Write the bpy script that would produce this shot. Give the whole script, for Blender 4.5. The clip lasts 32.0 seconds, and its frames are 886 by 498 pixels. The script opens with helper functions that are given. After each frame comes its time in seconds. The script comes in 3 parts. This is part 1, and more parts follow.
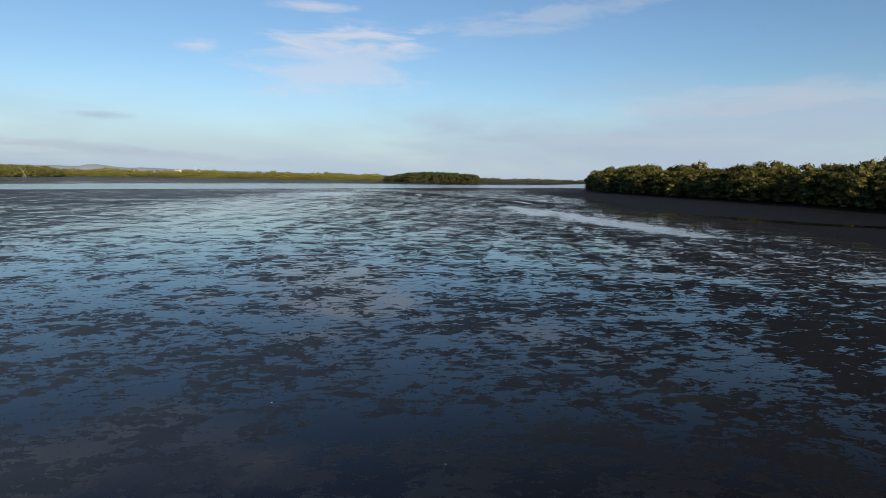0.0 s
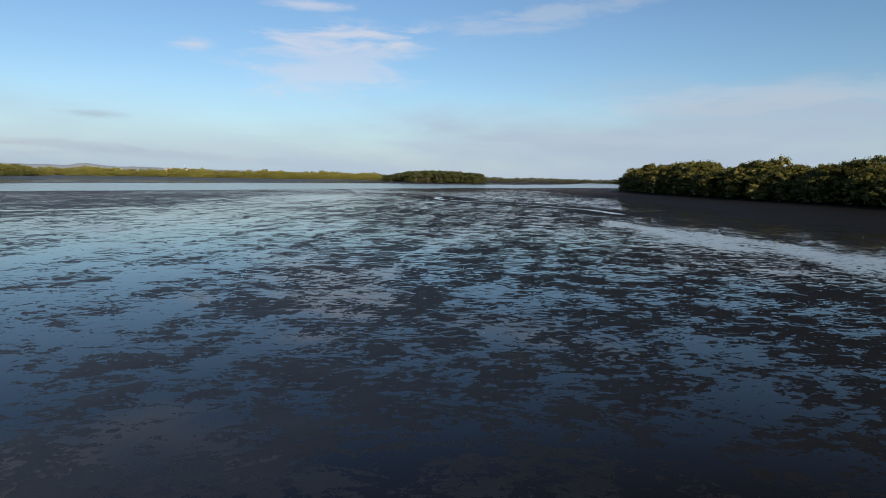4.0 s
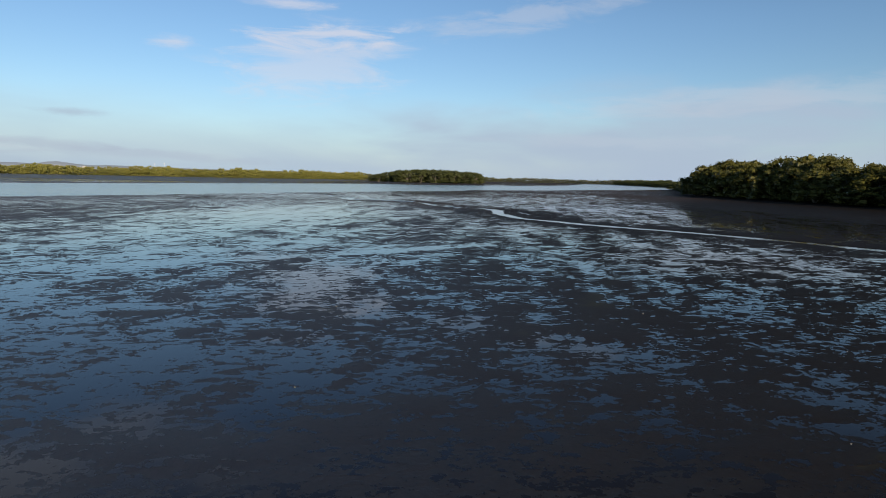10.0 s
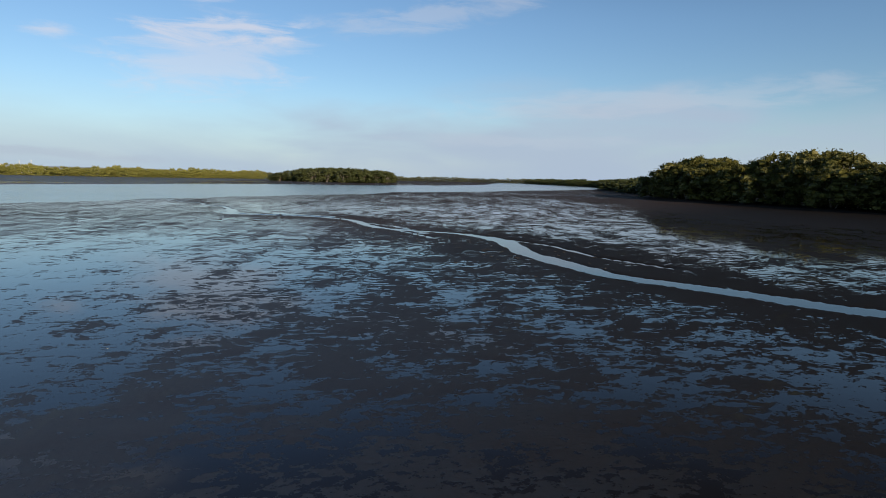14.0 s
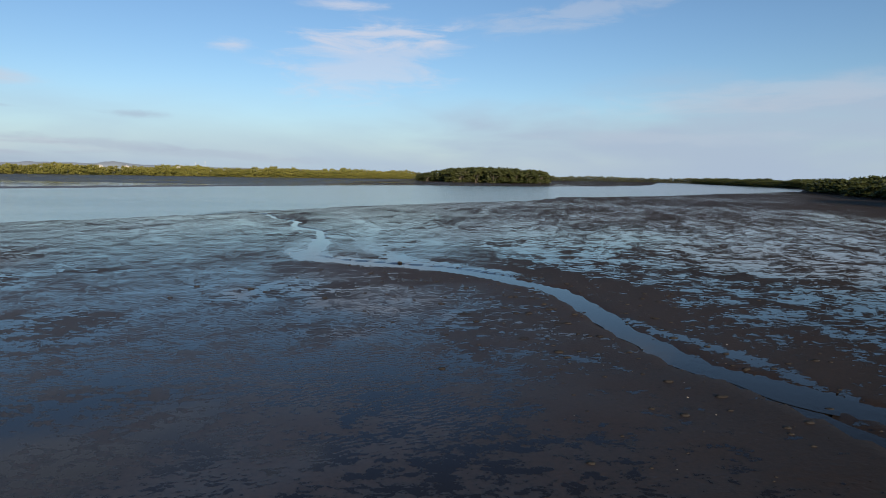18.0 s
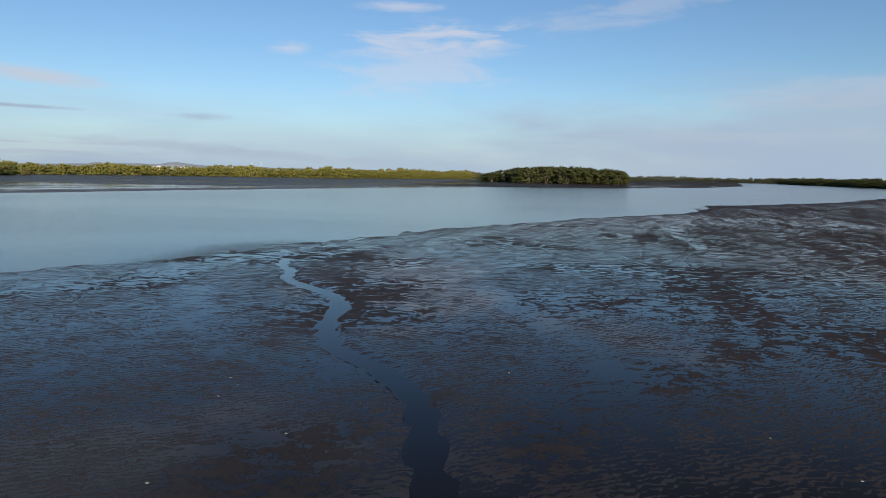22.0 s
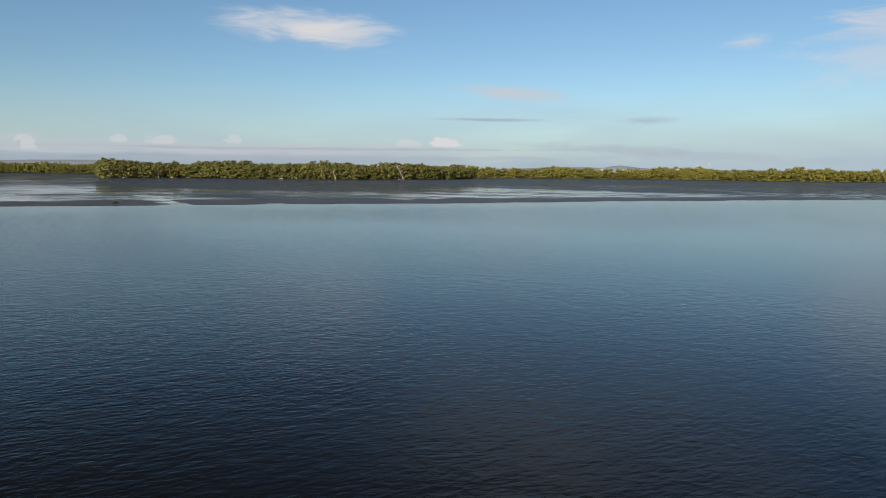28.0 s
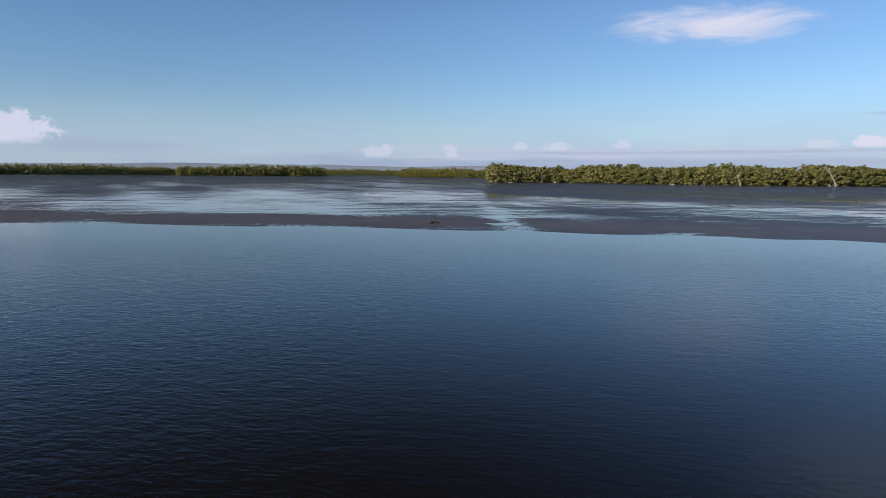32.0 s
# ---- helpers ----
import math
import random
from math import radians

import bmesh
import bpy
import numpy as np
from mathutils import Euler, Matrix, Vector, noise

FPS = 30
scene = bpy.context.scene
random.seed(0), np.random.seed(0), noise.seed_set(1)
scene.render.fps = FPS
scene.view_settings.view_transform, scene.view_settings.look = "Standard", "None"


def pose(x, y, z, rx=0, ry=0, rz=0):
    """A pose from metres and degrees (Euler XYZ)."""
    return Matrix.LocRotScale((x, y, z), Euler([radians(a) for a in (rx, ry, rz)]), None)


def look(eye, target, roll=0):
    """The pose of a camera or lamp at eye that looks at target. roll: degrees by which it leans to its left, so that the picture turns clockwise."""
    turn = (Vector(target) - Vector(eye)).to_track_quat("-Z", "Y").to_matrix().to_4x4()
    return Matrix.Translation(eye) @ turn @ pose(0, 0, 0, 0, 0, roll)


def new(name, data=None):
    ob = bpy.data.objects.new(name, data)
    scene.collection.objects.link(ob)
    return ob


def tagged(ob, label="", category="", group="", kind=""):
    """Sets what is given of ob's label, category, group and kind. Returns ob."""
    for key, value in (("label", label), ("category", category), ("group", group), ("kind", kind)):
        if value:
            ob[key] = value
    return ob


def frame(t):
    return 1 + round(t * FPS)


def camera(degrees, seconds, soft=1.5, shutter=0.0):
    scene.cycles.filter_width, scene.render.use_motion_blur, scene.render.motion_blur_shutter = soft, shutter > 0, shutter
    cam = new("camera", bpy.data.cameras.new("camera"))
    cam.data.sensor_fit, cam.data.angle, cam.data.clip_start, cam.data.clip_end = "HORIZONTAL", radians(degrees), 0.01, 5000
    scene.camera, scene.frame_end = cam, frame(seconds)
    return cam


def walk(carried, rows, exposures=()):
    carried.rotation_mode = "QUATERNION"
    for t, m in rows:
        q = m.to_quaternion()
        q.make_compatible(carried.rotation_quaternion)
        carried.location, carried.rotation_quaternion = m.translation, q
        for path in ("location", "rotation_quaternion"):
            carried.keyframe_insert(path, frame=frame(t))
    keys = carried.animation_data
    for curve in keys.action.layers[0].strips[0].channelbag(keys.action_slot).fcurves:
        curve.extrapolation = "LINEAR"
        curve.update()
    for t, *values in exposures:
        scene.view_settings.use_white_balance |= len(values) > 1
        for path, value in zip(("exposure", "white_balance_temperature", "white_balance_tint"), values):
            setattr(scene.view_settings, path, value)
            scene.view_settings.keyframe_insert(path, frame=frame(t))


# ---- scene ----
cam = camera(69.56, 32.0, soft=1.0)

# seconds, x, y, z, yaw, pitch, roll
PATH = [
    (0.0, 0.00, -0.00, 6.27, 0.15, -6.30, -1.02),
    (1.0, -2.39, 14.75, 6.29, -0.04, -6.32, -1.01),
    (2.0, -4.67, 29.19, 6.21, -0.08, -6.34, -1.01),
    (3.0, -7.04, 43.54, 6.02, -0.27, -6.36, -1.00),
    (4.0, -9.31, 58.07, 5.91, -0.22, -6.36, -1.03),
    (5.0, -11.82, 72.53, 5.87, -0.19, -6.37, -1.07),
    (6.0, -14.16, 86.90, 5.84, -0.33, -6.37, -1.10),
    (7.0, -16.26, 101.06, 5.78, -0.29, -6.37, -1.13),
    (8.0, -18.52, 114.96, 5.66, -0.39, -6.37, -1.17),
    (9.0, -20.71, 128.56, 5.52, -0.40, -6.37, -1.20),
    (9.5, -21.81, 135.25, 5.48, -0.49, -6.35, -1.20),
    (10.0, -22.78, 142.03, 5.48, -1.81, -6.33, -1.20),
    (10.5, -23.73, 148.97, 5.51, -4.09, -6.32, -1.20),
    (11.0, -24.62, 156.00, 5.55, -6.79, -6.30, -1.20),
    (11.5, -25.35, 163.03, 5.58, -8.62, -6.28, -1.19),
    (12.0, -25.79, 170.02, 5.60, -9.28, -6.26, -1.19),
    (12.5, -26.06, 176.93, 5.61, -9.69, -6.24, -1.18),
    (13.0, -26.16, 183.71, 5.63, -10.00, -6.22, -1.17),
    (13.5, -26.13, 190.36, 5.66, -10.13, -6.25, -1.17),
    (14.0, -26.02, 196.85, 5.71, -10.33, -6.27, -1.16),
    (15.0, -25.75, 209.65, 5.83, -10.14, -6.32, -1.15),
    (15.5, -25.70, 216.11, 5.90, -9.37, -6.35, -1.15),
    (16.0, -25.76, 222.71, 5.97, -7.89, -6.39, -1.12),
    (16.5, -25.85, 229.31, 6.05, -5.64, -6.43, -1.08),
    (17.0, -26.18, 235.83, 6.13, -2.89, -6.47, -1.05),
    (17.5, -26.75, 242.32, 6.18, 0.01, -6.52, -1.02),
    (18.0, -27.54, 248.76, 6.21, 2.73, -6.57, -0.98),
    (18.5, -28.72, 255.34, 6.23, 4.66, -6.60, -0.93),
    (19.0, -30.11, 262.02, 6.22, 5.71, -6.62, -0.88),
    (19.5, -31.73, 268.58, 6.21, 6.37, -6.64, -0.85),
    (20.0, -33.47, 274.84, 6.19, 6.79, -6.66, -0.82),
    (21.0, -37.38, 287.61, 6.17, 7.22, -6.67, -0.80),
    (22.0, -41.17, 300.12, 6.16, 7.55, -6.64, -0.89),
    (23.0, -44.85, 311.97, 6.08, 7.78, -6.62, -1.00),
    (23.5, -46.82, 317.87, 6.05, 8.38, -6.61, -1.01),
    (24.0, -48.84, 323.79, 6.02, 11.09, -6.62, -0.99),
    (24.5, -50.99, 329.75, 6.01, 15.17, -6.65, -0.96),
    (25.0, -53.35, 335.79, 6.02, 19.77, -6.69, -0.91),
    (25.5, -56.17, 341.63, 6.04, 24.16, -6.73, -0.87),
    (26.0, -59.50, 347.15, 6.05, 28.47, -6.77, -0.80),
    (26.5, -63.29, 352.36, 6.05, 32.72, -6.80, -0.72),
    (27.0, -67.49, 357.32, 6.05, 36.95, -6.83, -0.65),
    (27.5, -72.05, 362.05, 6.04, 41.21, -6.86, -0.58),
    (28.0, -76.91, 366.59, 6.02, 45.53, -6.87, -0.52),
    (28.5, -82.03, 370.98, 6.01, 49.78, -6.87, -0.47),
    (29.0, -87.38, 375.09, 5.98, 53.86, -6.86, -0.43),
    (29.5, -92.97, 378.80, 5.96, 57.97, -6.85, -0.42),
    (30.0, -98.79, 382.08, 5.94, 62.05, -6.82, -0.43),
    (30.5, -104.82, 384.92, 5.92, 66.32, -6.80, -0.45),
    (31.0, -111.02, 387.33, 5.91, 70.52, -6.77, -0.46),
    (31.5, -117.35, 389.36, 5.91, 74.71, -6.75, -0.46),
    (32.0, -123.74, 391.15, 5.90, 79.03, -6.74, -0.43),
]
walk(cam, [(t, pose(x, y, z, 90 + pitch, roll, yaw)) for t, x, y, z, yaw, pitch, roll in PATH],
     exposures=[(0.0, 0.0, 6250, 11), (14.0, 0.0, 6200, 11), (20.0, -0.06, 6100, 11), (24.0, -0.1, 6000, 10), (26.8, -0.1, 6050, 11), (27.6, -0.11, 6420, 8), (28.1, -0.11, 6380, 8), (28.8, -0.09, 5900, 14), (30.0, -0.07, 5800, 16), (32.0, -0.03, 5740, 16)])

# ---- world and sun ----
SUN_AZ, SUN_EL = 157.0, 15.0          # degrees clockwise from +y, degrees up
SKY_STRENGTH = 0.120
SKY_DEEP = 0.95
sun_way = Vector((math.sin(radians(SUN_AZ)) * math.cos(radians(SUN_EL)), math.cos(radians(SUN_AZ)) * math.cos(radians(SUN_EL)), math.sin(radians(SUN_EL))))


def node_math(tree, op, a, b=None, c=None, clamp=False):
    n = tree.nodes.new("ShaderNodeMath")
    n.operation, n.use_clamp = op, clamp
    for i, v in enumerate((a, b, c)):
        if v is None:
            continue
        if isinstance(v, (int, float)):
            n.inputs[i].default_value = v
        else:
            tree.links.new(v, n.inputs[i])
    return n.outputs[0]


def node_range(tree, v, lo, hi, to_lo=0.0, to_hi=1.0):
    n = tree.nodes.new("ShaderNodeMapRange")
    n.interpolation_type = "SMOOTHSTEP"
    tree.links.new(v, n.inputs["Value"])
    for key, x in (("From Min", lo), ("From Max", hi), ("To Min", to_lo), ("To Max", to_hi)):
        n.inputs[key].default_value = x
    return n.outputs["Result"]


def node_noise(tree, vector, scale, detail=4.0, rough=0.55, distort=0.0):
    n = tree.nodes.new("ShaderNodeTexNoise")
    if vector is not None:
        tree.links.new(vector, n.inputs["Vector"])
    n.inputs["Scale"].default_value, n.inputs["Detail"].default_value = scale, detail
    n.inputs["Roughness"].default_value, n.inputs["Distortion"].default_value = rough, distort
    return n.outputs[0]


def node_mix(tree, factor, a, b):
    n = tree.nodes.new("ShaderNodeMix")
    n.data_type = "RGBA"
    for sock, v in ((n.inputs[0], factor), (n.inputs[6], a), (n.inputs[7], b)):
        if isinstance(v, (int, float)):
            sock.default_value = v
        elif isinstance(v, tuple):
            sock.default_value = (*v, 1.0)
        else:
            tree.links.new(v, sock)
    return n.outputs[2]


def node_mapping(tree, vector, scale, turn=0.0):
    n = tree.nodes.new("ShaderNodeMapping")
    tree.links.new(vector, n.inputs["Vector"])
    n.inputs["Scale"].default_value = scale
    n.inputs["Rotation"].default_value = (0, 0, radians(turn))
    return n.outputs[0]


def build_world():
    world = bpy.data.worlds.new("sky")
    scene.world = world
    world.use_nodes = True
    tr = world.node_tree
    tr.nodes.clear()
    out = tr.nodes.new("ShaderNodeOutputWorld")
    back = tr.nodes.new("ShaderNodeBackground")
    tr.links.new(back.outputs[0], out.inputs[0])
    sky = tr.nodes.new("ShaderNodeTexSky")
    sky.sky_type, sky.sun_disc = "NISHITA", False
    sky.sun_elevation, sky.sun_rotation = radians(SUN_EL), radians(SUN_AZ)
    sky.altitude, sky.air_density, sky.dust_density, sky.ozone_density = 0, 1.0, 0.2, 3.2
    coord = tr.nodes.new("ShaderNodeTexCoord")
    sep = tr.nodes.new("ShaderNodeSeparateXYZ")
    tr.links.new(coord.outputs["Generated"], sep.inputs[0])
    az = node_math(tr, "MULTIPLY", node_math(tr, "ARCTAN2", sep.outputs[0], sep.outputs[1]), 57.2958)
    el = node_math(tr, "MULTIPLY", node_math(tr, "ARCSINE", sep.outputs[2]), 57.2958)
    comb = tr.nodes.new("ShaderNodeCombineXYZ")
    tr.links.new(az, comb.inputs[0])
    tr.links.new(el, comb.inputs[1])
    plane = comb.outputs[0]
    fine = node_noise(tr, node_mapping(tr, plane, (0.16, 0.75, 1), 8), 1.0, 7, 0.62, 0.5)
    soft = node_noise(tr, node_mapping(tr, plane, (0.07, 0.28, 1), -5), 1.0, 4, 0.5, 0.3)
    puff = node_noise(tr, node_mapping(tr, plane, (0.45, 0.75, 1)), 1.0, 5, 0.6, 0.2)
    curl = node_noise(tr, node_mapping(tr, plane, (1.1, 1.5, 1)), 1.0, 6, 0.62, 0.4)
    thread = node_noise(tr, node_mapping(tr, plane, (0.13, 1.5, 1), 2), 1.0, 6, 0.6, 0.4)
    scaled = tr.nodes.new("ShaderNodeVectorMath")
    scaled.operation = "SCALE"
    tr.links.new(sky.outputs[0], scaled.inputs[0])
    scaled.inputs["Scale"].default_value = SKY_STRENGTH
    # high sky darkened a quarter turn from the sun, imitating polarised reflections
    toward = tr.nodes.new("ShaderNodeVectorMath")
    toward.operation = "DOT_PRODUCT"
    tr.links.new(coord.outputs["Generated"], toward.inputs[0])
    toward.inputs[1].default_value = sun_way
    aside = node_math(tr, "SUBTRACT", 1.0, node_math(tr, "MULTIPLY", toward.outputs["Value"], toward.outputs["Value"]))
    deep = node_math(tr, "MULTIPLY", node_range(tr, aside, 0.30, 1.0, 0.0, SKY_DEEP), node_range(tr, el, 12.5, 28.0))
    deepened = tr.nodes.new("ShaderNodeVectorMath")
    deepened.operation = "SCALE"
    tr.links.new(scaled.outputs[0], deepened.inputs[0])
    tr.links.new(node_math(tr, "SUBTRACT", 1.0, deep), deepened.inputs["Scale"])
    bluer = tr.nodes.new("ShaderNodeVectorMath")
    bluer.operation = "MULTIPLY"
    tr.links.new(deepened.outputs[0], bluer.inputs[0])
    tr.links.new(node_mix(tr, node_range(tr, el, 14.0, 26.0), (1.0, 1.0, 1.0), (0.78, 0.92, 1.04)), bluer.inputs[1])
    colour = bluer.outputs[0]
    white = (0.72, 0.70, 0.73)
    grey = (0.40, 0.45, 0.54)
    pink = (0.63, 0.63, 0.66)

    # azimuth, elevation, half width, half height, slope, density, colour, grain, and how ragged
    clouds = [
        (12, -2, 400, 10.5, 0, 0.95, (0.43, 0.535, 0.64), soft, 0.15),      # pale bank along the horizon
        (20, 3.2, 34, 6.0, 0.02, 0.85, (0.43, 0.51, 0.61), soft, 0.6),    # wide veil
        (28, 6.9, 24, 1.5, 0.05, 0.28, pink, fine, 1.0),
        (18, 3.4, 16, 0.8, 0.0, 0.5, (0.50, 0.57, 0.64), fine, 0.8),
        (-9.5, 9.6, 10, 4.2, 0.10, 0.46, white, fine, 0.9),             # the high feathered patch
        (-9.0, 11.6, 8.5, 1.3, 0.07, 0.5, white, fine, 1.2),
        (-11.5, 14.1, 4.5, 0.6, 0.0, 0.6, white, fine, 0.8),
        (-20.7, 10.4, 2.6, 0.7, 0.0, 0.55, white, fine, 0.8),
        (9, 13.7, 11, 1.5, 0.14, 0.33, pink, fine, 1.0),                   # long streak
        (-34, 23.5, 24, 7.0, 0.0, 0.62, (0.57, 0.62, 0.70), soft, 0.9),     # thin unseen high veil, inferred from its reflection, widened to brighten the pools
        (-28.3, 4.45, 3.2, 0.45, 0.0, 0.5, grey, fine, 0.6),
        (-31, 2.1, 9.5, 0.55, -0.05, 0.5, (0.43, 0.48, 0.56), fine, 0.7),
        (-22, 1.4, 12, 0.6, -0.03, 0.4, (0.43, 0.48, 0.56), fine, 0.8),
        (-56.7, 11.9, 8.8, 1.9, -0.03, 1.0, (0.74, 0.72, 0.74), fine, 0.55),         # lens-shaped cloud
        (-39.9, 6.9, 6.4, 0.85, -0.09, 0.75, pink, fine, 0.4),
        (-41.5, 4.6, 7.0, 0.22, -0.01, 0.8, grey, fine, 0.5),
        (-72, 0.6, 46, 1.75, 0.0, 0.9, (0.36, 0.42, 0.49), soft, 0.4),     # low bank
        (-64, 1.75, 36, 1.0, 0.0, 0.9, (0.56, 0.585, 0.635), thread, 0.7),
        (-60, 1.0, 34, 0.5, 0.01, 0.7, (0.42, 0.47, 0.55), thread, 0.8),
        (-58, 1.9, 30, 0.22, 0.004, 0.7, (0.44, 0.47, 0.54), thread, 1.0),
        (-45.4, 2.58, 1.7, 0.6375, 0.0, 1.0, (0.76, 0.73, 0.74), curl, 0.75),
        (-48.6, 2.48, 1.275, 0.51, 0.0, 0.6, (0.70, 0.69, 0.71), curl, 1.0),
        (-63.6, 2.58, 0.85, 0.595, 0.0, 0.6, (0.70, 0.69, 0.71), curl, 1.0),
        (-69, 2.38, 1.36, 0.51, 0.0, 0.6, (0.70, 0.69, 0.71), curl, 1.0),
        (-72.1, 2.38, 0.765, 0.425, 0.0, 0.6, (0.70, 0.69, 0.71), curl, 1.0),
        (-78.4, 1.88, 0.765, 0.765, 0.0, 0.6, (0.70, 0.69, 0.71), curl, 1.0),
        (-84.8, 1.88, 1.87, 0.765, 0.0, 0.6, (0.70, 0.69, 0.71), curl, 1.0),
        (-112.9, 3.0, 3.6, 1.7, 0.0, 0.9, (0.72, 0.70, 0.73), curl, 0.7),
        (-106, 2.0, 9, 0.8, 0.0, 0.7, grey, fine, 0.6),
    ]
    for a0, e0, wide, high, slope, dense, tint, grain, ragged in clouds:
        da = node_math(tr, "SUBTRACT", az, a0)
        de = node_math(tr, "SUBTRACT", node_math(tr, "SUBTRACT", el, e0), node_math(tr, "MULTIPLY", da, slope))
        u = node_math(tr, "DIVIDE", da, wide)
        v = node_math(tr, "DIVIDE", de, high)
        r = node_math(tr, "SQRT", node_math(tr, "ADD", node_math(tr, "MULTIPLY", u, u), node_math(tr, "MULTIPLY", v, v)))
        body = node_math(tr, "SUBTRACT", 1.0, r)
        torn = node_math(tr, "MULTIPLY", node_math(tr, "SUBTRACT", grain, 0.5), 3.0 * ragged)
        mask = node_range(tr, node_math(tr, "ADD", body, torn), 0.0, 0.42 if grain is curl else 0.9, 0.0, dense)
        if grain is curl:
            mask = node_math(tr, "MULTIPLY", mask, node_range(tr, v, -0.75, -0.35))
        mask = node_math(tr, "MULTIPLY", mask, node_range(tr, r, 0.75, 1.25, 1.0, 0.0))
        colour = node_mix(tr, mask, colour, tint)
    tr.links.new(colour, back.inputs["Color"])
    back.inputs["Strength"].default_value = 1.0


build_world()
sun_data = bpy.data.lights.new("sun", "SUN")
sun_data.energy, sun_data.angle, sun_data.color = 4.6, radians(0.6), (1.0, 0.80, 0.55)
sun = new("sun", sun_data)
sun.matrix_world = look(sun_way * 300, (0, 0, 0))

# ---- materials ----


def material(name):
    m = bpy.data.materials.new(name)
    m.use_nodes = True
    tree = m.node_tree
    bsdf = tree.nodes["Principled BSDF"]
    pos = tree.nodes.new("ShaderNodeNewGeometry").outputs["Position"]
    return m, tree, bsdf, pos


def bump(tree, bsdf, height, strength, distance):
    b = tree.nodes.new("ShaderNodeBump")
    b.inputs["Strength"].default_value, b.inputs["Distance"].default_value = strength, distance
    tree.links.new(height, b.inputs["Height"])
    tree.links.new(b.outputs[0], bsdf.inputs["Normal"])
    return b


def attribute(tree, name):
    n = tree.nodes.new("ShaderNodeAttribute")
    n.attribute_name = name
    return n.outputs["Fac"]


def mud_material():
    """Crumbly dark mud broken by clear, sharp-edged pools; a thin wet film on the slick parts."""
    m, tr, bsdf, pos = material("tidal_mud")
    wet, ripple, slick, sand_sheen, far = [attribute(tr, key) for key in ("wet", "ripple", "slick", "sand_sheen", "beyond")]

    def weigh(value, amount):
        return node_math(tr, "MULTIPLY", node_math(tr, "SUBTRACT", value, 0.5), amount)

    broad = node_noise(tr, node_mapping(tr, node_mapping(tr, pos, (1, 1, 1), 14), (0.70, 1.0, 1)), 0.26, 2, 0.5, 0.5)
    patch = node_noise(tr, node_mapping(tr, node_mapping(tr, pos, (1, 1, 1), -10), (0.62, 1.0, 1)), 1.5, 3, 0.62, 0.5)
    crumb = node_noise(tr, node_mapping(tr, pos, (0.7, 1.0, 1), -12), 3.4, 4, 0.65, 0.4)
    grain = node_noise(tr, pos, 9.0, 4, 0.6)
    stain = node_noise(tr, pos, 0.06, 4, 0.55)
    drain = node_noise(tr, node_mapping(tr, node_mapping(tr, pos, (1, 1, 1), 10), (0.30, 0.05, 1)), 1.0, 4, 0.6, 0.5)
    sheet = node_noise(tr, node_mapping(tr, pos, (0.30, 0.055, 1), 23), 1.0, 5, 0.62, 0.6)
    wave = tr.nodes.new("ShaderNodeTexWave")
    tr.links.new(node_mapping(tr, pos, (1, 1, 0), 62), wave.inputs["Vector"])
    wave.inputs["Scale"].default_value, wave.inputs["Distortion"].default_value = 1.5, 9.0
    wave.inputs["Detail"].default_value, wave.inputs["Detail Scale"].default_value = 3.0, 1.6
    lift = node_math(tr, "MULTIPLY", weigh(wave.outputs["Fac"], 0.44), ripple)

    south = tr.nodes.new("ShaderNodeSeparateXYZ")
    tr.links.new(pos, south.inputs[0])
    level = node_math(tr, "ADD", 0.5, node_math(tr, "MULTIPLY", weigh(broad, 1.0), node_range(tr, south.outputs[1], 70.0, 150.0, 0.42, 0.12)))
    for value, amount in ((patch, 0.95), (crumb, 1.05), (grain, 0.50), (drain, 0.60), (wet, 0.70)):
        level = node_math(tr, "ADD", level, weigh(value, amount))
    level = node_math(tr, "ADD", level, lift)
    level = node_math(tr, "ADD", level, node_math(tr, "MULTIPLY", weigh(sheet, 1.0), far))
    pool = node_range(tr, level, 0.488, 0.520)
    damp = node_range(tr, level, 0.36, 0.50)

    dry = node_mix(tr, node_range(tr, stain, 0.35, 0.65), (0.0175, 0.0134, 0.0110), (0.0135, 0.0110, 0.0093))
    dry = node_mix(tr, node_range(tr, grain, 0.3, 0.7), dry, (0.0112, 0.0088, 0.0072))
    weed = node_range(tr, node_noise(tr, pos, 0.17, 5, 0.65, 0.8), 0.60, 0.72)
    dry = node_mix(tr, weed, dry, (0.030, 0.029, 0.013))
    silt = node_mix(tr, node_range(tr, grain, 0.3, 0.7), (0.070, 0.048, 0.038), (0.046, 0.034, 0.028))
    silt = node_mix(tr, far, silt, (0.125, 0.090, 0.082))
    dry = node_mix(tr, node_math(tr, "MULTIPLY", sand_sheen, node_range(tr, stain, 0.25, 0.6, 0.6, 1.0)), dry, silt)
    moist = node_mix(tr, sand_sheen, (0.0118, 0.0094, 0.0076), (0.027, 0.0215, 0.0175))
    mud = node_mix(tr, damp, dry, moist)
    bed = node_mix(tr, sand_sheen, (0.0135, 0.0109, 0.0084), (0.022, 0.0178, 0.0140))
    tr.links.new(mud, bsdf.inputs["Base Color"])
    bsdf.inputs["Roughness"].default_value = 0.7
    bsdf.inputs["Specular IOR Level"].default_value = 0.02
    rise = node_math(tr, "ADD", node_math(tr, "MULTIPLY", crumb, 0.7), node_math(tr, "MULTIPLY", grain, 0.3))
    rise = node_math(tr, "ADD", rise, node_math(tr, "MULTIPLY", lift, 0.5))
    height = node_math(tr, "MULTIPLY", rise, node_math(tr, "SUBTRACT", 1.0, node_math(tr, "MULTIPLY", slick, 0.6)))
    relief = bump(tr, bsdf, height, 0.7, 0.06)
